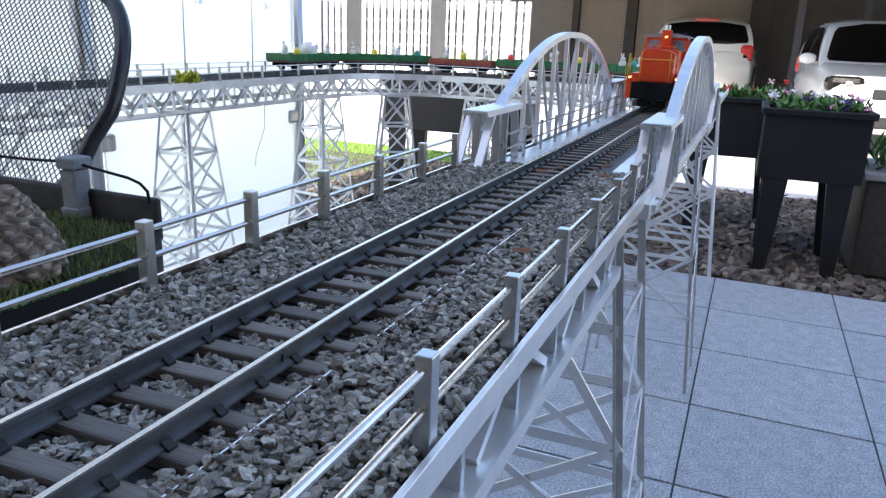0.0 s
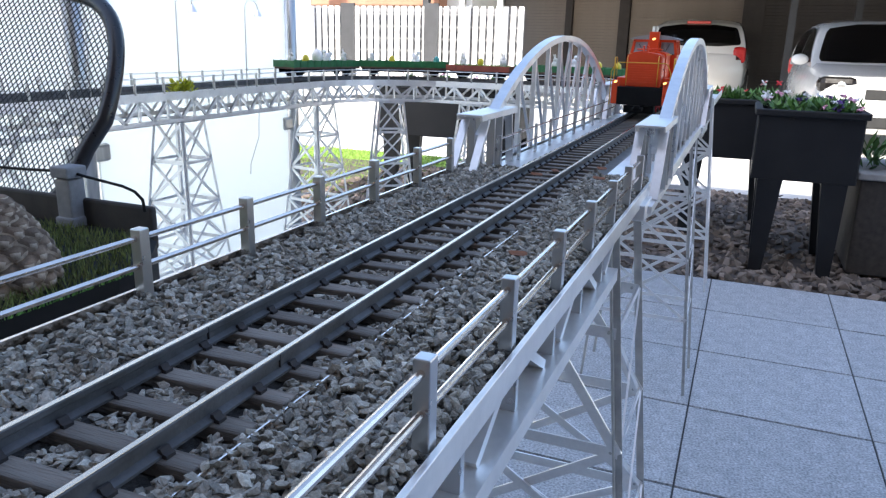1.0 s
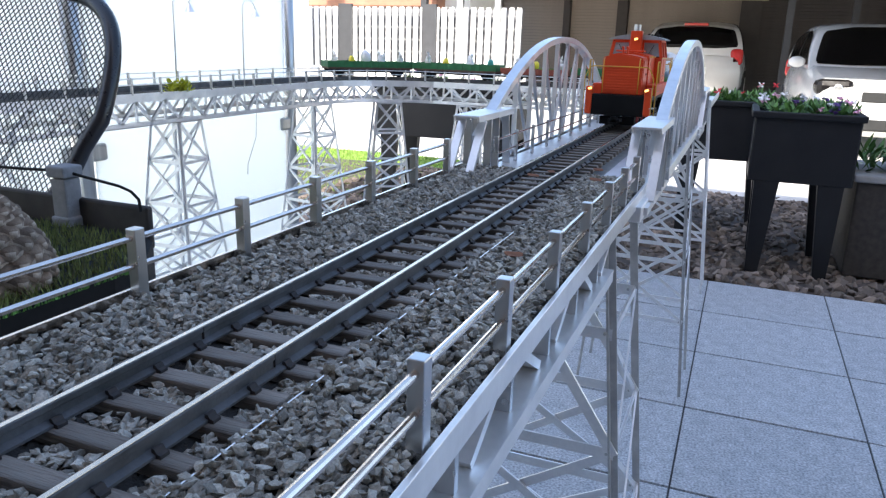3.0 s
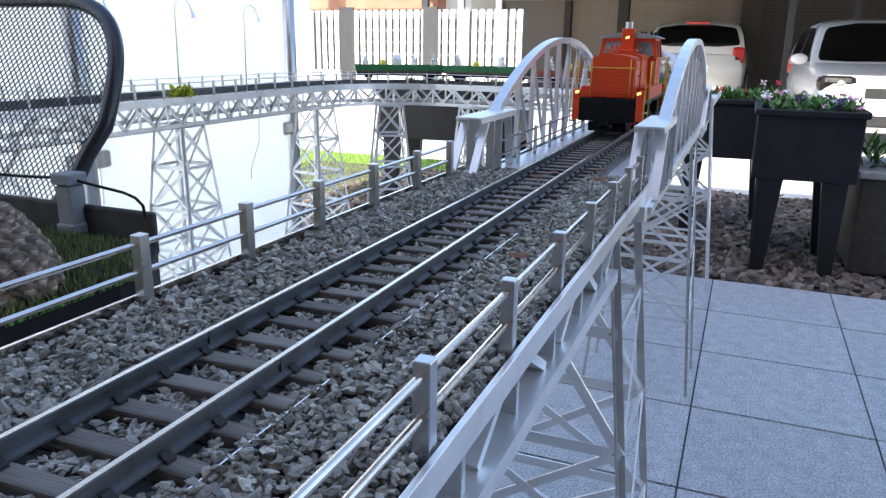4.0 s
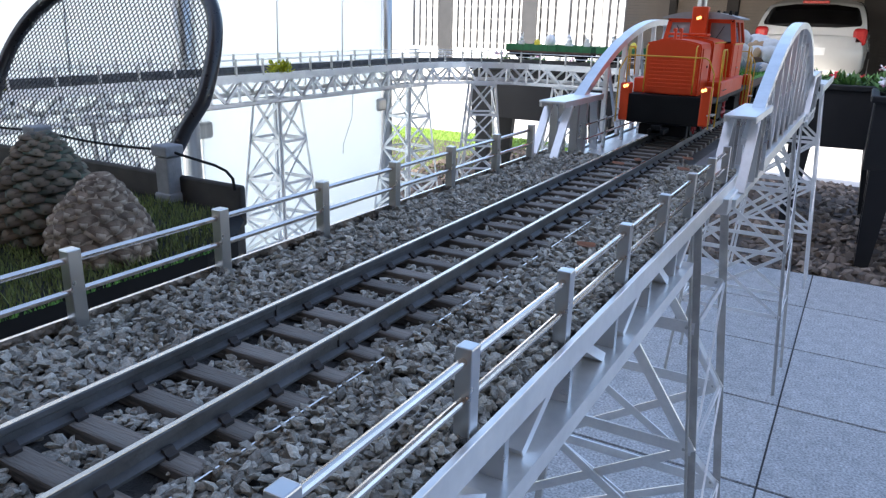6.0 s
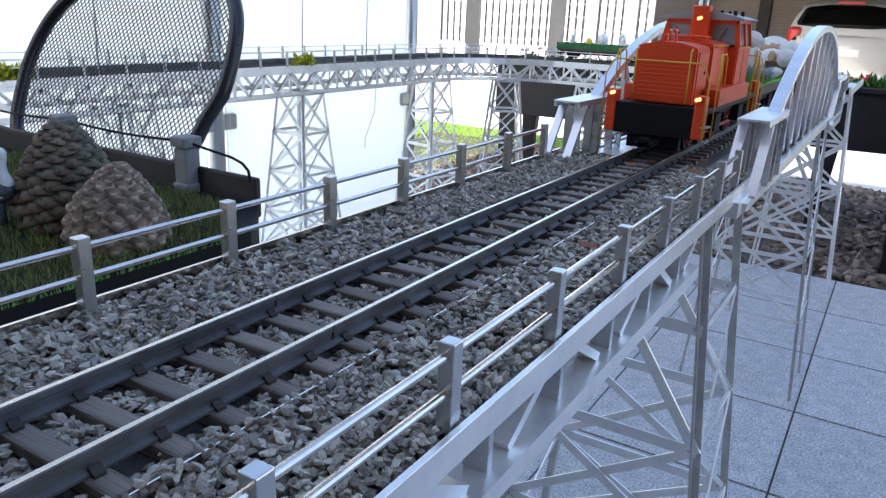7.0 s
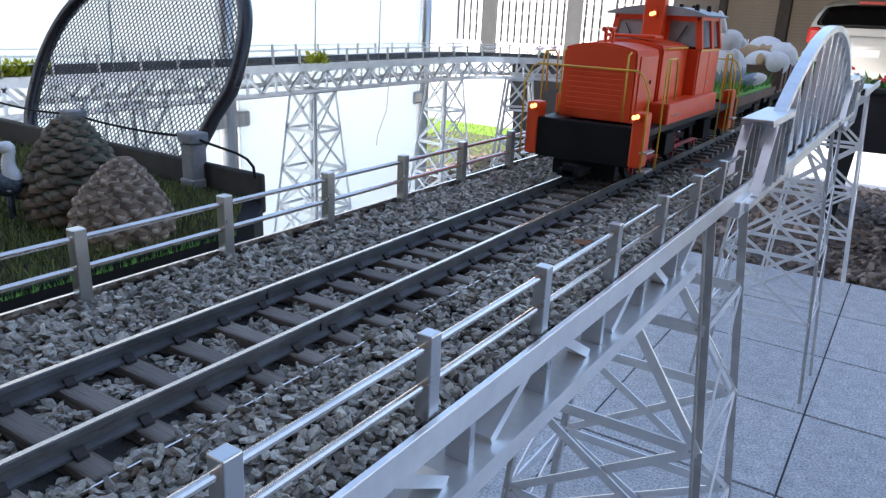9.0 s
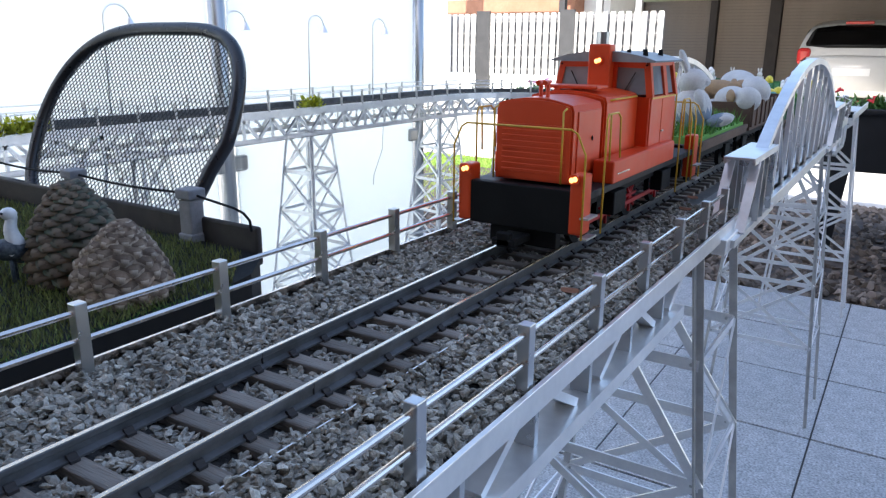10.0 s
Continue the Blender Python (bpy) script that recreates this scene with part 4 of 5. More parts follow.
M["lintel_cream"] = mat("cream_lintel_paint", (0.5, 0.5, 0.3), rough=0.7, scale=5)
# Grey that stands for the shadow between the screen's slats.
M["gap_shade"] = mat("gap_shade_board", (0.24, 0.24, 0.25), rough=0.8, scale=5)
M["brick_red"] = mat("terracotta_roof", (0.4, 0.2, 0.13), (0.33, 0.16, 0.1), rough=0.85, scale=4)
M["frosted"] = glass_mat("milky_glass", (0.93, 0.975, 0.98), 0.6, 0.9)
nt = M["frosted"].node_tree
milk = nt.nodes.new("ShaderNodeBsdfTranslucent")
milk.inputs["Color"].default_value = (0.8, 0.835, 0.82, 1)
cloud = nt.nodes.new("ShaderNodeMixShader")
cloud.inputs[0].default_value = 0.76
nt.links.new(nt.nodes["Principled BSDF"].outputs[0], cloud.inputs[1])
nt.links.new(milk.outputs[0], cloud.inputs[2])
nt.links.new(cloud.outputs[0], nt.nodes["Material Output"].inputs["Surface"])
M["cone"] = mat("pine_cone_scale", (0.24, 0.175, 0.125), (0.08, 0.052, 0.034), rough=0.9, scale=110, objects=0.3, bump=0.5)
M["cone_dark"] = mat("weathered_pine_cone", (0.11, 0.072, 0.048), (0.03, 0.046, 0.034), rough=0.9, scale=60, objects=0.3, bump=0.5)
M["cone_rim"] = mat("pale_scale_edge", (0.48, 0.4, 0.31), (0.22, 0.165, 0.12), rough=0.85, scale=150, objects=0.2, bump=0.4)
M["cone_moss"] = mat("mossy_scale_edge", (0.17, 0.105, 0.068), (0.05, 0.1, 0.08), rough=0.9, scale=30, objects=0.3, bump=0.4)
M["turf"] = mat("model_turf", (0.2, 0.25, 0.06), (0.11, 0.105, 0.045), rough=0.9, scale=25, island=0.5)
M["model_stone"] = mat("cast_grey_stone", (0.25, 0.25, 0.26), (0.19, 0.19, 0.2), rough=0.7, scale=90, bump=0.3)
M["kerb_board"] = mat("dark_board", (0.045, 0.038, 0.033), (0.024, 0.02, 0.018), rough=0.7, scale=40)
M["chair_black"] = mat("black_chair_tube", (0.015, 0.015, 0.018), rough=0.3, scale=20)
M["net"] = mat("black_netting", (0.03, 0.03, 0.033), rough=0.6, scale=60)


def tuft(bm, c, r, n, h, seed, w=0.006):
    q = random.Random(seed)
    for _ in range(n):
        a, e = q.uniform(0, 6.283), q.uniform(0.1, 1.2)
        p = Vector((c[0] + q.gauss(0, r * 0.45), c[1] + q.gauss(0, r * 0.45), c[2] + q.uniform(-0.3, 1) * h * 0.5))
        d = Vector((math.cos(a) * math.cos(e), math.sin(a) * math.cos(e), math.sin(e))) * h * q.uniform(0.4, 0.9)
        s = d.cross(Vector((0, 0, 1))).normalized() * w * q.uniform(0.6, 1.2)
        m = p + d * 0.55
        v = [bm.verts.new(x) for x in (p, m - s, p + d, m + s)]
        bm.faces.new(v)


def blossom(bm, c, r, seed):
    q = random.Random(seed)
    for k in range(6):
        a = k * 1.047 + q.random()
        tilt = pose(0, 0, 0, q.uniform(-50, 50), q.uniform(-50, 50), math.degrees(a))
        ball(bm, Vector(c) + tilt @ Vector((r * 0.6, 0, 0)), r * 0.55, (1, 0.75, 0.35), 1, tilt)


def planter(at, turn, w, d, seed, colours, label):
    """A raised plastic planter with tapering corner legs."""
    t = thing("raised_planter", label, "planter", "raised planters", at)
    t.rotation_euler = (0, 0, radians(turn))
    z0, z1 = 0.39, 0.655
    wall = 0.012
    for s in (-1, 1):
        for (cx, cy, lx, ly) in ((0, s * (d / 2 - wall), w - 0.02, wall), (s * (w / 2 - wall), 0, wall, d - 0.02)):
            bm = bmesh.new()
            box(bm, (cx, cy, (z0 + z1) / 2), (lx, ly, z1 - z0), 0.003)
            part("side_panel", bm, M["black_plastic"], t)
    bm = bmesh.new()
    box(bm, (0, 0, z0 + 0.01), (w - 0.03, d - 0.03, 0.02))
    part("trough_floor", bm, M["black_plastic"], t)
    for s in (-1, 1):
        bm = bmesh.new()
        box(bm, (0, s * (d / 2 - 0.006), z1 + 0.004), (w + 0.012, 0.03, 0.026), 0.005)
        part("rim", bm, M["black_plastic"], t)
        bm = bmesh.new()
        box(bm, (s * (w / 2 - 0.006), 0, z1 + 0.004), (0.03, d - 0.036, 0.026), 0.005)
        part("rim", bm, M["black_plastic"], t)
        for k in (-1, 1):
            bm = bmesh.new()
            out = [(0, 0), (-s * 0.05, 0), (-s * 0.085, z0 + 0.01), (-s * 0.085, z0 + 0.02), (s * 0.012, z0 + 0.02)]
            prism(bm, [(s * (w / 2 - 0.045) + a, b) for a, b in out], k * (d / 2 - 0.035) - 0.025, k * (d / 2 - 0.035) + 0.025)
            part("leg", bm, M["black_plastic"], t)
    bm = bmesh.new()
    box(bm, (0, 0, z1 - 0.04), (w - 0.04, d - 0.04, 0.03))
    part("soil", bm, M["soil"], t)
    q = random.Random(seed)
    bm = bmesh.new()
    for k in range(34):
        tuft(bm, (q.uniform(-w, w) * 0.42, q.uniform(-d, d) * 0.4, z1 - 0.01), 0.04, 26, 0.075, seed * 50 + k, 0.008)
    part("foliage", bm, M["leaf"], t)["kind"] = "stuff"
    for c in colours:
        n = 9
        for k in range(n):
            bm = bmesh.new()
            blossom(bm, (q.uniform(-w, w) * 0.45, q.uniform(-d, d) * 0.42, z1 + q.uniform(0.02, 0.09)), 0.017, seed * 9 + k)
            part("blossom", bm, M[c], t)
    return t


planter((0.445, 3.6, 0), 0, 0.40, 0.46, 3, ["pink", "white_petal", "violet_petal"], "anthracite raised planter on legs with pink and white flowers")
planter((0.14, 4.15, 0), 4, 0.5, 0.46, 4, ["red_petal", "white_petal"], "anthracite raised planter on legs with red and white flowers")
planter((-1.33, 4.1, 0), 3, 0.82, 0.42, 5, ["white_petal", "pink"], "long anthracite raised planter on legs behind the far viaduct")

# low trough at the edge of the gravel
t = thing("wooden_trough", "dark weathered wooden trough with a pale rim and green plants", "planter")
bm = bmesh.new()
box(bm, (0.88, 3.75, 0.2), (0.42, 0.5, 0.4), 0.008)
part("box", bm, M["kerb_board"], t)
bm = bmesh.new()
box(bm, (0.88, 3.75, 0.415), (0.45, 0.53, 0.03), 0.006)
part("rim", bm, M["post_grey"], t, "pale grey rim")
bm = bmesh.new()
for k in range(14):
    tuft(bm, (0.88 + random.uniform(-0.18, 0.18), 3.75 + random.uniform(-0.2, 0.2), 0.43), 0.05, 24, 0.14, 700 + k, 0.012)
part("foliage", bm, M["leaf"], t)["kind"] = "stuff"

# gravel and lawn
r = np.random.default_rng(11)
n = 5200
sp = np.stack([r.uniform(-2.2, 2.0, n), 3.185 + 2.06 * r.uniform(0, 1, n) ** 1.2, r.uniform(-0.02, 0.0, n)], -1)
tagged(stones("gravel", sp, r.uniform(0.016, 0.034, n), M["gravel"], 12, 0.7), "rough brown and grey gravel stones in the bed", "gravel", kind="stuff")
bm = bmesh.new()
box(bm, (-2.5, 4.75, -0.045), (2.0, 2.0, 0.05))
blades(bm, -3.5, -1.5, 3.75, 5.75, -0.025, 16000, 0.022, 77, 0.006)
tagged(part("lawn", bm, M["lawn"]), "sunlit strip of green lawn behind the terrace", "lawn", kind="stuff")

# white house wall and slatted screen beyond the terrace
sheet("wall_west", -7.3, -7.0, -1.0, 11.6, 4.2, 4.3, M["white_wall"], "tall white rendered wall in full sun", "wall")
screen = thing("slatted_screen", "white slatted garden screen with grey posts", "fence")
for k in range(36):
    x = -7.87 + 0.13 * k
    bm = bmesh.new()
    box(bm, (x, 12.0, 0.95), (0.08, 0.02, 1.06), 0.002)
    part("slat", bm, M["slat_white"], screen)
# Panel added behind the slats; its grey paints the shadowed gaps.
bm = bmesh.new()
box(bm, (-5.6, 12.12, 0.95), (4.6, 0.02, 1.0))
part("gap_shade_panel", bm, M["gap_shade"], screen)
for z in (0.55, 0.75, 0.95, 1.15, 1.35):
    bm = bmesh.new()
    box(bm, (-5.6, 12.03, z), (4.6, 0.02, 0.02))
    part("batten", bm, M["post_grey"], screen)
for x, w in ((-6.47, 0.26), (-4.87, 0.26), (-7.66, 0.13)):
    bm = bmesh.new()
    box(bm, (x, 11.96, 0.85), (w, 0.06, 1.35))
    part("screen_post", bm, M["post_dark"], screen)
bm = bmesh.new()
box(bm, (-5.6, 12.1, 0.18), (4.8, 0.16, 0.5))
part("plinth", bm, M["white_wall"], screen)
for x in (-4.18, -3.55):
    p = thing("steel_post", "slim pale steel post before the garden screen", "post", "posts before the screen")
    bm = bmesh.new()
    box(bm, (x, 11.6, 1.2), (0.1, 0.08, 2.6), 0.005)
    part("shaft", bm, M["steel"], p)
shed = thing("garden_shed", "low white garden building with a terracotta roof edge", "shed")
bm = bmesh.new()
box(bm, (-7.2, 14.2, 1.2), (5.0, 1.5, 2.6))
part("wall", bm, M["white_wall"], shed)
bm = bmesh.new()
box(bm, (-6.95, 13.3, 1.67), (3.5, 0.5, 0.26), 0.02)
part("roof_edge", bm, M["brick_red"], shed)

# carport with shutters and two cars
def slab(name, c, s, material, label, cat, bevel=0.0):
    bm = bmesh.new()
    box(bm, c, s, bevel)
    return tagged(part(name, bm, material), label, cat, kind="structure")


garage = thing("garage_front", "garage wall with brown roller shutters, the right-hand ones coloured darker for shade", "garage")
for x0, x1 in ((-5.2, -3.75), (-3.6, -2.6), (-2.35, -0.1), (0.3, 2.6), (2.85, 5.2)):
    n = 34
    bm = bmesh.new()
    box(bm, (0, 0, 0), (x1 - x0, 0.03, 2.2 / n * 0.96), 0.004)
    # Shutters on the right get the darker brown, which paints in their shade.
    me = mesh_of("shutter_slat", bm, M["shutter"] if x1 < 0 else M["dark_post_and_shade"])
    sh = new("roller_shutter")
    sh.parent = garage
    for k in range(n):
        place("slat", me, sh, pose((x0 + x1) / 2, 17.0, -0.1 + (k + 0.5) * 2.2 / n))
for x, w in ((-5.3, 0.2), (-3.68, 0.14), (-2.47, 0.22), (0.1, 0.4), (2.72, 0.22), (5.3, 0.2)):
    bm = bmesh.new()
    box(bm, (x, 16.95, 1.0), (w, 0.2, 2.4))
    part("pier", bm, M["dark_post_and_shade"], garage)
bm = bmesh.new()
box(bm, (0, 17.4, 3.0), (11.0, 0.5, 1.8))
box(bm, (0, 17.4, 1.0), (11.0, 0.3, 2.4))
part("wall", bm, M["dark_post_and_shade"], garage)
bm = bmesh.new()
box(bm, (-2.4, 16.86, 1.93), (5.6, 0.06, 0.06))
part("lintel", bm, M["lintel_cream"], garage, "pale yellow lintel strip")
carport = thing("carport", "dark flat-roofed carport with slim grey posts and an added unseen slab shading the front car", "carport")
bm = bmesh.new()
box(bm, (0.9, 14.9, 2.4), (12.5, 5.2, 0.14))
# Second slab is added out of view to keep sun off the front car.
box(bm, (3.6, 9.6, 2.4), (7.1, 5.4, 0.14))
part("roof", bm, M["dark_post_and_shade"], carport)
for x, y in ((0.72, 13.9), (1.85, 15.6), (-5.2, 12.5), (5.9, 12.5), (5.9, 7.1)):
    bm = bmesh.new()
    box(bm, (x, y, 1.1), (0.11, 0.11, 2.5))
    part("post", bm, M["post_dark"], carport)


def car(at, turn, label, size=1.0):
    """A small white hatchback; local -y is its tail."""
    c = thing("car", label, "car", "parked cars", at)
    c.rotation_euler = (0, 0, radians(turn))
    c.scale = (size, size, size)
    L, W = 3.7, 1.66
    def section(y):
        # lower body and roof heights along the car
        u = (y + L / 2) / L
        waist = 0.86 + 0.05 * math.sin(math.pi * u) - 0.12 * max(0, (u - 0.72) / 0.28) ** 1.6
        k = 1 - 0.1 * (2 * u - 1) ** 4
        return waist, k
    bm = bmesh.new()
    rings = []
    for i in range(25):
        y = -L / 2 + L * i / 24
        waist, k = section(y)
        end = min(1, 0.25 + min(i, 24 - i) * 0.5)
        w = W / 2 * k
        prof = [(-w * 0.9, 0.22), (-w, 0.36), (-w, 0.6), (-w * 0.95, waist - 0.06), (-w * 0.86, waist), (w * 0.86, waist), (w * 0.95, waist - 0.06), (w, 0.6), (w, 0.36), (w * 0.9, 0.22)]
        yy = y
        rings.append([bm.verts.new((a, yy, 0.5 + (b - 0.5) * (0.86 if i in (0, 24) else 1))) for a, b in prof])
    for a, b in zip(rings, rings[1:]):
        for k in range(len(a)):
            bm.faces.new((a[k], a[(k + 1) % len(a)], b[(k + 1) % len(a)], b[k]))
    bm.faces.new(rings[0])
    bm.faces.new(rings[-1][::-1])
    bmesh.ops.recalc_face_normals(bm, faces=bm.faces[:])
    body = part("body", bm, M["car_white"], c, smooth=True)
    # cabin: a rounded white shell with the windows let into it
    def top(y):
        return float(np.interp(y, (-1.82, -1.74, -1.6, -1.42, -0.95, -0.4, 0.0, 0.2, 0.98), (0.84, 1.02, 1.2, 1.31, 1.385, 1.4, 1.375, 1.32, 0.86)))
    def half(z):
        return 0.765 - 0.14 * max(0, (z - 0.86) / 0.52) ** 1.6
    def skin(bm, rows):
        for a, b in zip(rows, rows[1:]):
            for k in range(len(a) - 1):
                bm.faces.new((a[k], a[k + 1], b[k + 1], b[k]))
    bm = bmesh.new()
    rows = []
    for i in range(37):
        y = -1.82 + 2.8 * i / 36
        h = top(y)
        w = half(h)
        row = []
        for k in range(6):
            z = 0.84 + (h - 0.05 - 0.84) * k / 6
            row.append((-half(z), z))
        for k in range(13):
            v = -1 + k / 6
            row.append((v * w * (0.995 if abs(v) == 1 else 1), h - 0.05 * abs(v) ** 3.5))
        row += [(-a, z) for a, z in row[5::-1]]
        rows.append([bm.verts.new((a, y, z)) for a, z in row])
    skin(bm, rows)
    bmesh.ops.recalc_face_normals(bm, faces=bm.faces[:])
    part("cabin", bm, M["car_white"], c, smooth=True)
    for nm, y0, y1, spread in (("rear_window", -1.775, -1.47, 0.93), ("windscreen", 0.9, 0.16, 0.925)):
        bm = bmesh.new()
        rows = []
        for i in range(13):
            u = i / 12
            y = y0 + (y1 - y0) * u
            r_ = spread * (1 - 0.5 * abs(2 * u - 1) ** 14 - 0.05 * u)
            rows.append([bm.verts.new((v * r_ * half(top(y)), y - (0.006 if y < 0 else -0.006), top(y) - 0.05 * abs(v * r_) ** 3.5 + 0.008)) for v in [-1 + k / 8 for k in range(17)]])
        skin(bm, rows)
        bmesh.ops.solidify(bm, geom=bm.faces[:], thickness=0.004)
        part(nm, bm, M["car_glass"], c, "dark tinted window", smooth=True)
    for s in (-1, 1):
        for y0, y1 in ((-1.45, -0.42), (-0.34, 0.72)):
            bm = bmesh.new()
            rows = []
            for i in range(15):
                y = y0 + (y1 - y0) * i / 14
                zt = max(0.91, top(y) - 0.095)
                rows.append([bm.verts.new((s * (half(z) + 0.007), y, z)) for z in [0.9 + (zt - 0.9) * k / 6 for k in range(7)]])
            skin(bm, rows)
            bmesh.ops.solidify(bm, geom=bm.faces[:], thickness=0.004)
            part("side_window", bm, M["car_glass"], c, "dark tinted window", smooth=True)
        bm = bmesh.new()
        box(bm, (s * 0.68, -1.77, 0.82), (0.19, 0.16, 0.25), 0.05)
        part("tail_light", bm, M["tail_red"], c, "red tail light")
        bm = bmesh.new()
        box(bm, (s * 0.6, 1.73, 0.7), (0.36, 0.24, 0.16), 0.06)
        hl = part("headlight", bm, M["car_glass"], c, "clear headlight with a dark surround")
        bm = bmesh.new()
        ball(bm, (s * 0.57, 1.83, 0.7), 0.055, (1.2, 0.5, 0.9), 2)
        part("reflector", bm, M["steel"], hl, smooth=True)
        bm = bmesh.new()
        ball(bm, (s * 0.87, 0.68, 0.93), 0.085, (1.1, 0.6, 0.75), 2)
        part("wing_mirror", bm, M["car_white"], c, smooth=True)
        for y in (-1.15, 1.2):
            bm = bmesh.new()
            tube(bm, (s * 0.66, y, 0.3), (s * 0.84, y, 0.3), 0.3, 24)
            wh = part("wheel", bm, M["tyre"], c)
            bm = bmesh.new()
            tube(bm, (s * 0.83, y, 0.3), (s * 0.85, y, 0.3), 0.19, 18)
            part("rim", bm, M["steel"], wh)
    bm = bmesh.new()
    box(bm, (0, -1.46, 1.318), (0.38, 0.05, 0.045), 0.01)
    part("brake_light", bm, M["tail_red"], c, "red high-level brake light")
    bm = bmesh.new()
    box(bm, (0, -1.85, 0.6), (0.5, 0.02, 0.11))
    part("number_plate", bm, M["slat_white"], c)
    bm = bmesh.new()
    box(bm, (0, 1.845, 0.62), (0.7, 0.03, 0.1), 0.01)
    part("grille", bm, M["tyre"], c)
    bm = bmesh.new()
    box(bm, (0, 1.85, 0.36), (1.2, 0.04, 0.14), 0.02)
    part("lower_grille", bm, M["tyre"], c)
    bm = bmesh.new()
    box(bm, (0, 1.86, 0.46), (0.5, 0.02, 0.11))
    part("number_plate", bm, M["slat_white"], c)
    return c


car((-0.8, 16.7, -0.12), 0, "white hatchback parked under the carport, tail outward", 1.13)
car((1.54, 10.4, -0.12), 182.5, "white hatchback parked nose outward at the carport edge")

# glass wind screen with steel posts
for y in (0.62, 1.65, 2.68):
    p = thing("screen_post", "round stainless steel post holding the glass screen", "post", "posts of the glass screen")
    bm = bmesh.new()
    tube(bm, (-1.5, y, 0), (-1.5, y, 1.35), 0.025, 20)
    part("shaft", bm, M["steel"], p, smooth=True)
    bm = bmesh.new()
    tube(bm, (-1.5, y, 0), (-1.5, y, 0.012), 0.05, 20)
    part("base_flange", bm, M["steel"], p)
    for z in (0.57, 1.15):
        for s in (-1, 1):
            if y > 2.5 and s > 0:
                continue
            bm = bmesh.new()
            box(bm, (-1.5, y + s * 0.045, z), (0.03, 0.06, 0.05), 0.008)
            part("glass_clamp", bm, M["steel"], p)
for k, (y0, y1) in enumerate(((0.66, 1.61), (1.69, 2.64), (-0.4, 0.58))):
    bm = bmesh.new()
    box(bm, (-1.5, (y0 + y1) / 2, 0.69), (0.008, y1 - y0, 1.26))
    ob = tagged(part("glass_pane", bm, M["frosted"]), "milky glass pane of the wind screen", "glass pane", "panes of the wind screen")
    ob.visible_shadow = False

# ---- garden chair ----
chair = thing("garden_chair", "black garden chair with a netted high back", "chair")
CX = -0.716


def on_back(u, z):
    """A place on the reclined back: u across from its middle, z over the floor."""
    return Vector((CX + u, 0.725 + 0.5 * (z - 0.68) - 0.1 * u * u, z))


def back_outline(n=96):
    out = []
    for k in range(n):
        a = 2 * math.pi * k / n
        c, s = math.cos(a), math.sin(a)
        if s >= 0:
            u, z = (0.222 * c ** 0.45 if c > 0 else -0.212 * (-c) ** 0.72), 0.8 + 0.148 * s ** 0.86
        else:
            z = 0.8 - 0.112 * (-s) ** 0.45
            u = (0.213 - 0.2 * (0.8 - z)) * math.copysign(abs(c) ** 0.3, c)
        out.append((u, z))
    return out


flat = back_outline()
bm = bmesh.new()
pipe(bm, [on_back(u, z) for u, z in flat], 0.0098, 10, closed=True)
part("back_frame", bm, M["chair_black"], chair, smooth=True)


def spans(d0, nrm):
    """Where the line nrm . (u, z) = d0 runs inside the back's outline."""
    cut = []
    for (a, b) in zip(flat, flat[1:] + flat[:1]):
        fa, fb = a[0] * nrm[0] + a[1] * nrm[1] - d0, b[0] * nrm[0] + b[1] * nrm[1] - d0
        if (fa < 0) != (fb < 0):
            k = fa / (fa - fb)
            cut.append((a[0] + (b[0] - a[0]) * k, a[1] + (b[1] - a[1]) * k))
    return cut[:2] if len(cut) >= 2 else None


bm = bmesh.new()
for nrm in ((0.72, 0.694), (0.72, -0.694)):
    for k in range(-160, 160):
        sp_ = spans(k * 0.0066, nrm)
        if sp_ and math.dist(*sp_) > 0.01:
            (u0, z0), (u1, z1) = sp_
            q = [on_back(u0 + (u1 - u0) * i / 4, z0 + (z1 - z0) * i / 4) for i in range(5)]
            for p0, p1 in zip(q, q[1:]):
                beam(bm, p0, p1, 0.0012, 0.001)
part("netting", bm, M["net"], chair, "black woven netting")["kind"] = "stuff"
bm = bmesh.new()
box(bm, (CX, 0.46, 0.42), (0.4, 0.42, 0.026), 0.01)
part("seat", bm, M["net"], chair)
for sx_ in (-1, 1):
    bm = bmesh.new()
    pipe(bm, [(CX + sx_ * 0.19, 0.27, 0.42), (CX + sx_ * 0.2, 0.25, 0.0)], 0.011, 8)
    part("front_leg", bm, M["chair_black"], chair, smooth=True)
    bm = bmesh.new()
    pipe(bm, [on_back(sx_ * 0.19, 0.7), (CX + sx_ * 0.19, 0.695, 0.56), (CX + sx_ * 0.19, 0.67, 0.42), (CX + sx_ * 0.2, 0.74, 0.0)], 0.011, 8)
    part("back_leg", bm, M["chair_black"], chair, smooth=True)
bm = bmesh.new()
pipe(bm, [on_back(-0.195, 0.706), (CX - 0.23, 0.725, 0.71), (CX - 0.29, 0.71, 0.712), (CX - 0.31, 0.68, 0.71), (CX - 0.31, 0.45, 0.66), (CX - 0.3, 0.3, 0.42)], 0.0105, 8)
part("armrest", bm, M["chair_black"], chair, smooth=True)

# ---- planted module beside the line ----
GZ = 0.712
garden = thing("garden_module", "planted model landscape tray with rough turf", "landscape tray")
bm = bmesh.new()
prism(bm, [(-0.94, -0.36), (-0.262, -0.36), (-0.262, 0.56), (-0.275, 0.61), (-0.305, 0.65), (-0.34, 0.668), (-0.94, 0.668)], GZ - 0.055, GZ - 0.005, "z")
part("tray_box", bm, M["black_frame"], garden)
bm = bmesh.new()
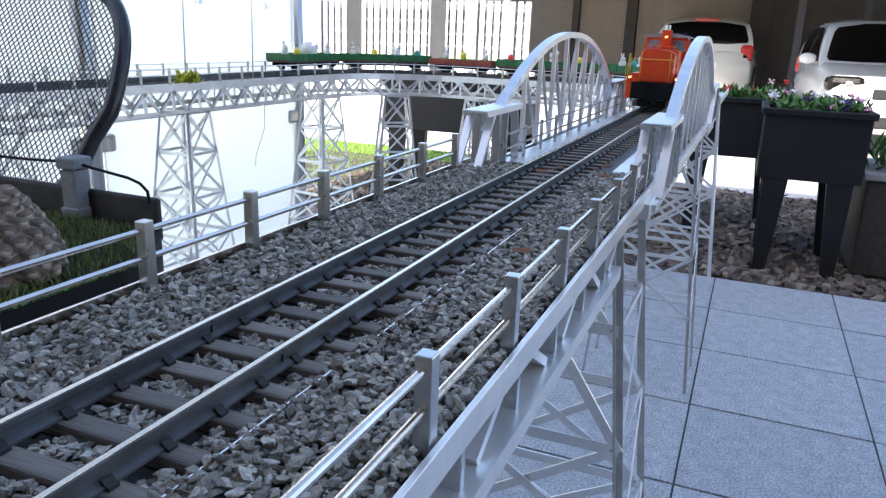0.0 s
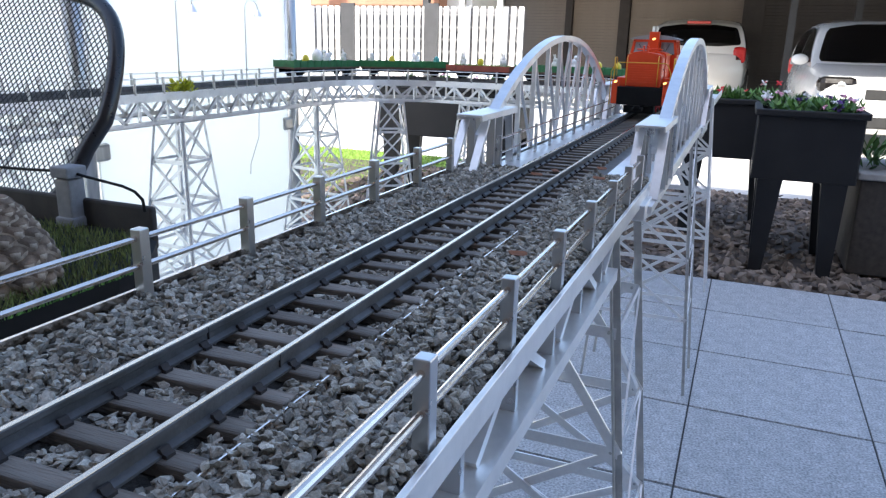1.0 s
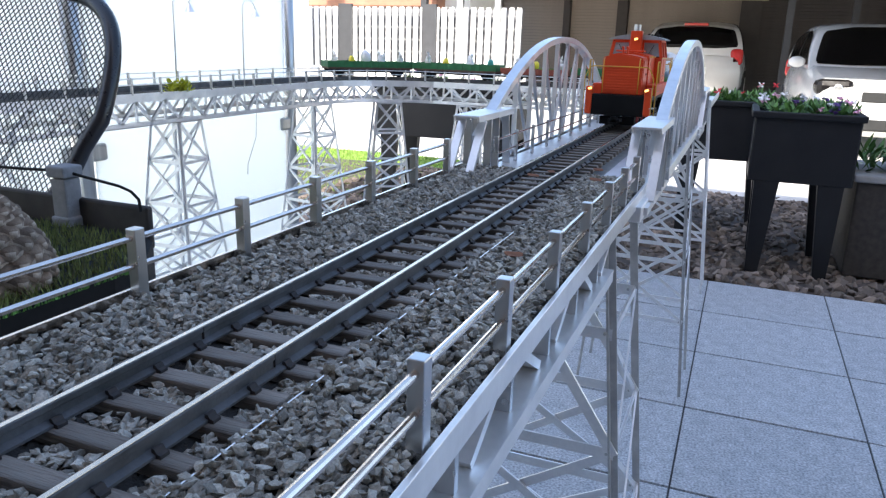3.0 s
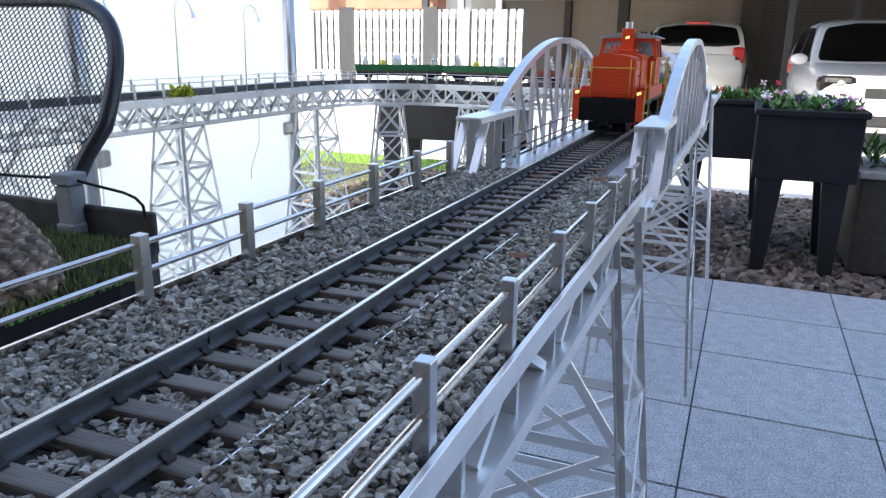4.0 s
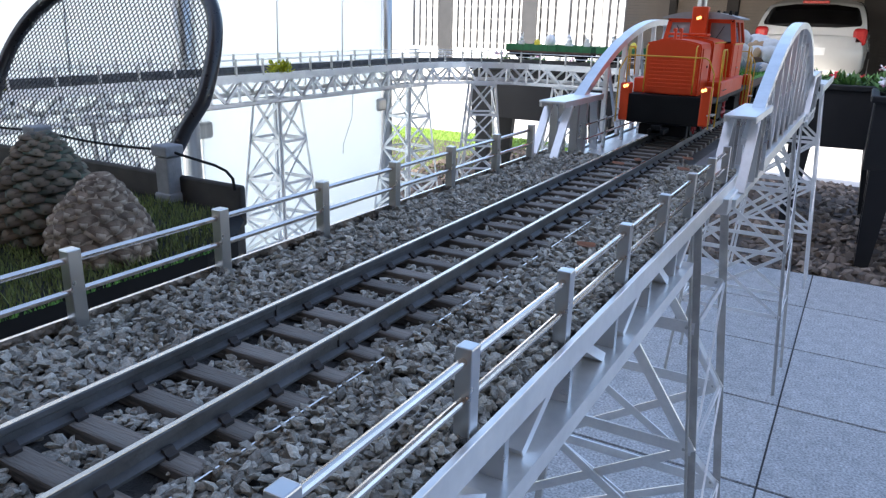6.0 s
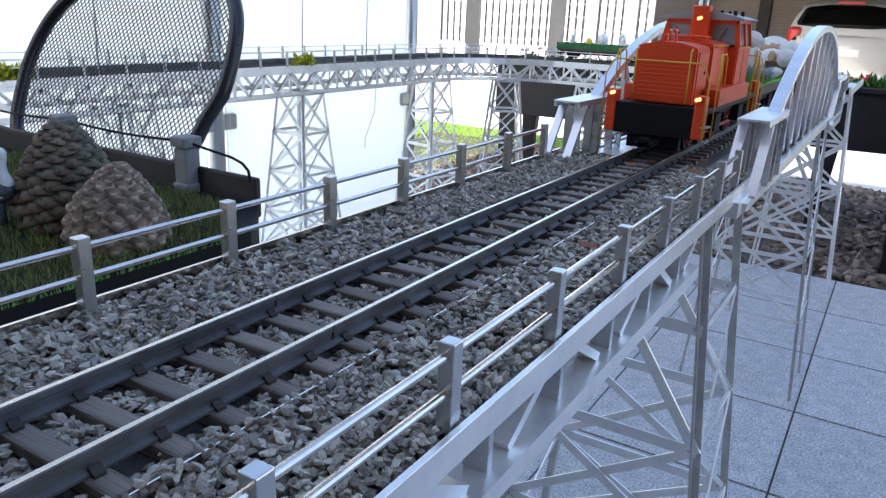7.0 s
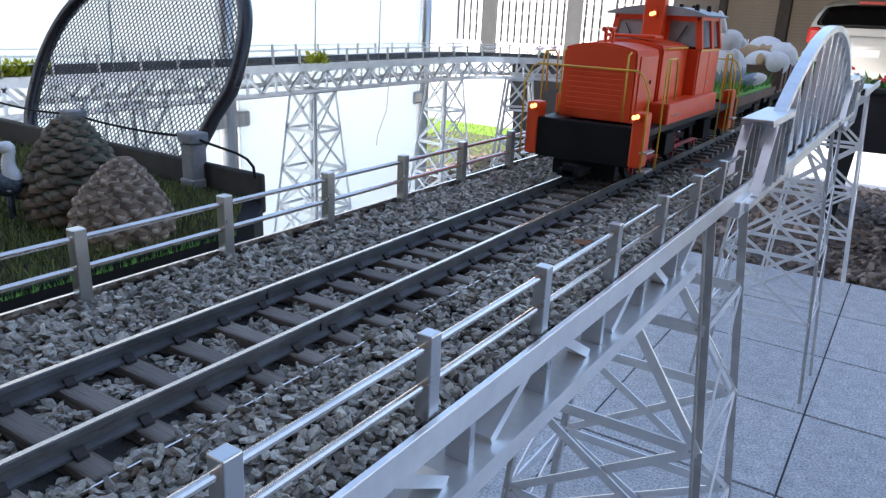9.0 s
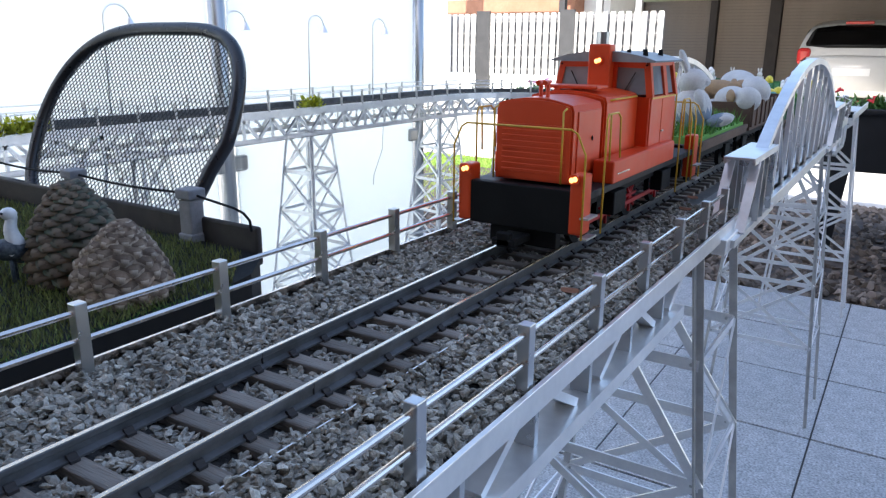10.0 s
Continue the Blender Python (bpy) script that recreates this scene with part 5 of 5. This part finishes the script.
blades(bm, -0.93, -0.265, -0.1, 0.655, GZ - 0.006, 70000, 0.0095, 5, 0.00075, lambda x, y: x < -0.265 - 0.9 * max(0, y - 0.575))
part("turf", bm, M["turf"], garden, "rough dark green model turf")["kind"] = "stuff"
bm = bmesh.new()
blades(bm, -0.27, -0.26, 0.0, 0.575, GZ - 0.009, 2600, 0.006, 6, 0.0007)
part("turf_edge", bm, M["grass_mat"], garden, "bright green turf along the edge")["kind"] = "stuff"
for x, y in ((-0.9, -0.3), (-0.3, -0.3), (-0.46, 0.62), (-0.3, 0.3)):
    bm = bmesh.new()
    box(bm, (x, y, (GZ - 0.055) / 2), (0.03, 0.03, GZ - 0.055))
    part("leg", bm, M["kerb_board"], garden)

wall = thing("model_parapet", "dark model parapet with cast stone posts and a wire handrail", "parapet")
bm = bmesh.new()
box(bm, (-0.63, 0.676, GZ + 0.0), (0.6, 0.008, 0.044), 0.003)
part("base_board", bm, M["kerb_board"], wall)
for x in (-0.89, -0.66, -0.43):
    bm = bmesh.new()
    box(bm, (x, 0.667, GZ + 0.018), (0.02, 0.02, 0.05), 0.002)
    box(bm, (x, 0.667, GZ + 0.05), (0.0245, 0.0245, 0.012), 0.002)
    box(bm, (x, 0.667, GZ - 0.002), (0.0245, 0.0245, 0.012), 0.002)
    part("stone_post", bm, M["model_stone"], wall)
bm = bmesh.new()
pts = []
for k in range(22):
    x = -0.89 + 0.46 * k / 21
    u = ((x + 0.89) / 0.23) % 1
    pts.append((x, 0.667, GZ + 0.05 - 0.004 * math.sin(math.pi * u)))
pts += [(-0.41, 0.667, GZ + 0.047), (-0.36, 0.668, GZ + 0.041), (-0.345, 0.668, GZ + 0.037), (-0.336, 0.668, GZ + 0.03), (-0.334, 0.668, GZ + 0.018)]
pipe(bm, pts, 0.0016, 6)
part("wire", bm, M["black_frame"], wall, "thin dark handrail wire")


def pine_cone(at, r, h, lean, material, rim, seed, label, tilt=62, size=1.0):
    cone = thing("pine_cone", label, "pine cone", "pine cones on the turf")
    cone.matrix_basis = pose(*at, *lean)
    bm = bmesh.new()
    ball(bm, (0, 0, h * 0.47), r * 0.86, (1, 1, h / r * 0.52), 3)
    part("core", bm, M["cone_dark"], cone)
    q = random.Random(seed)
    meshes = []
    for k in range(3):
        bm = bmesh.new()
        vs = ball(bm, (0, 0, 0), 0.0115, (0.75, 1.0, 0.26), 3)
        for v in vs:
            edge = math.hypot(v.co.x / 0.75, v.co.y) / 0.0115
            v.co.z += 0.0022 * math.sin(3.2 * edge) + q.uniform(-0.0003, 0.0003)
            v.co.x += 0.0035 * max(0, 1 - abs(v.co.y) / 0.006) * (1 if v.co.x > 0.004 else 0)
        for f in bm.faces:
            c = f.calc_center_median()
            if math.hypot(c.x / 0.95, c.y) > 0.0088 or c.x > 0.0095:
                f.material_index = 1
        ball(bm, (0.0085, 0, 0.0008), 0.0026, (1.2, 1.0, 0.8), 1)
        meshes.append(mesh_of("scale", bm, [material, rim], True))
    n = round(h * r * 2 * math.pi / 0.00013)
    for i in range(n):
        u = (i + 0.5) / n
        rr = r * math.sin(math.pi * (0.2 + 0.78 * u) ** 0.8) ** 0.85
        a = 137.508 * i + q.uniform(-5, 5)
        place("scale", meshes[i % 3], cone, pose(0, 0, h * u, 0, 0, a) @ pose(rr * 0.92, 0, 0, q.uniform(-8, 8), tilt - 30 * u + q.uniform(-6, 6), 0) @ Matrix.Scale(size * (0.75 + 0.4 * rr / r), 4))
    return cone


pine_cone((-0.322, 0.5, GZ - 0.012), 0.035, 0.074, (0, 6, 20), M["cone"], M["cone_rim"], 1, "broad open pine cone standing on the turf as a tree", 50, 1.15)
pine_cone((-0.4, 0.508, GZ - 0.012), 0.034, 0.098, (0, 0, 60), M["cone_dark"], M["cone_moss"], 2, "tall weathered greenish pine cone standing behind the other", 18, 1.25)

M["slate_blue"] = mat("dark_blue_wing", (0.012, 0.02, 0.035), (0.09, 0.11, 0.13), rough=0.5, scale=260)
bm = bmesh.new()
for k in range(9):
    u = k / 8
    ball(bm, (0.003 * math.sin(3.1 * u) - 0.004, 0, 0.037 + 0.025 * u), 0.0078 - 0.0032 * u, (1, 1, 1.2), 2)
ball(bm, (-0.001, 0, 0.065), 0.0066, (1.15, 0.95, 0.95), 2)
before = len(bm.faces)
tube(bm, (0.006, 0, 0.0645), (0.022, 0, 0.0625), 0.0024, 8, 0.0005)
tube(bm, (-0.0035, 0.001, 0.02), (-0.0085, 0.001, 0.0185), 0.0025, 8, 0.0015)
bm.faces.ensure_lookup_table()
for f in bm.faces[before:]:
    f.material_index = 2
before = len(bm.faces)
ball(bm, (0.003, 0, 0.031), 0.0125, (1.35, 0.95, 0.85), 3)
for s in (-1, 1):
    tube(bm, (0.001, s * 0.004, 0.0), (0.001, s * 0.004, 0.024), 0.002, 6)
    ball(bm, (0.003, s * 0.0058, 0.0665), 0.0014, (1, 0.6, 1), 1)
bm.faces.ensure_lookup_table()
for f in bm.faces[before:]:
    f.material_index = 1
ob = part("stork_figure", bm, [M["egg_white"], M["slate_blue"], M["red_wheel"]], smooth=True)
ob.matrix_basis = pose(-0.424, 0.461, GZ + 0.001, 0, 0, 227) @ Matrix.Scale(0.98, 4)
tagged(ob, "small white stork figure with dark wings standing in the turf", "bird figure")


# model street lamps and a bush on the far viaduct
def street_lamp(x, y):
    l = thing("model_street_lamp", "slim model street lamp with a curved neck", "street lamp", "lamps on the viaduct")
    bm = bmesh.new()
    pts = [(x, y, RAIL - 0.012), (x, y + 0.006, RAIL + 0.215)]
    for k in range(1, 9):
        a = math.pi * k / 8
        pts.append((x, y + 0.006 + 0.032 * (1 - math.cos(a)), RAIL + 0.215 + 0.028 * math.sin(a)))
    pipe(bm, pts, 0.0018, 8)
    part("pole", bm, M["alu"], l, smooth=True)
    bm = bmesh.new()
    tube(bm, (x, y + 0.07, RAIL + 0.196), (x, y + 0.07, RAIL + 0.216), 0.013, 14, 0.003)
    part("lamp_shade", bm, M["alu"], l)


for y in (1.1, 1.434, 1.732, 2.026):
    street_lamp(-1.225, y)
M["yellow_bush"] = mat("yellow_green_foam", (0.68, 0.64, 0.06), (0.46, 0.5, 0.05), rough=0.9, scale=90, island=0.3)
for cy, n in ((1.712, 10), (0.9, 14), (0.83, 8)):
    bm = bmesh.new()
    for k in range(n):
        tuft(bm, (-1.205 + random.uniform(-0.01, 0.01), cy + random.uniform(-0.03, 0.03), RAIL - 0.008), 0.012, 30, 0.03, 900 + k, 0.004)
    tagged(part("model_bush", bm, M["yellow_bush"]), "small yellow-green model bush on the viaduct edge", "bush", "bushes on the viaduct")
# Thin pipe shaped to stand in for a wavy cable reflection on the glass.
bm = bmesh.new()
pipe(bm, [(-1.21, 2.06, RAIL - 0.09), (-1.2, 2.04, 0.6), (-1.205, 2.0, 0.52), (-1.2, 1.99, 0.49)], 0.0012, 6)
tagged(part("cable_reflection", bm, M["alu_dull_and_shade"]), "thin wavy line standing in for a cable reflection on the glass", "cable")

# terrace tiles
TX, TY = 0.425, 0.395
bm = bmesh.new()
box(bm, (0, 0, -0.01), (TX - 0.0042, TY - 0.0075, 0.02), 0.0012)
tile_me = mesh_of("tile", bm, M["tile"])
for i in range(-7, 7):
    for j in range(-8, 3):
        place("tile", tile_me, floor_base, pose(0.156 + TX * (i + 0.5), 1.978 + TY * (j + 0.5), random.uniform(-0.0006, 0.0006)))


def motions():
    for ob, mid in MOVERS:
        walk(ob, rows_for(mid))
    for ob, mid, m in LOADS:
        walk(ob, [(t, base @ m) for t, base in rows_for(mid)])


motions()
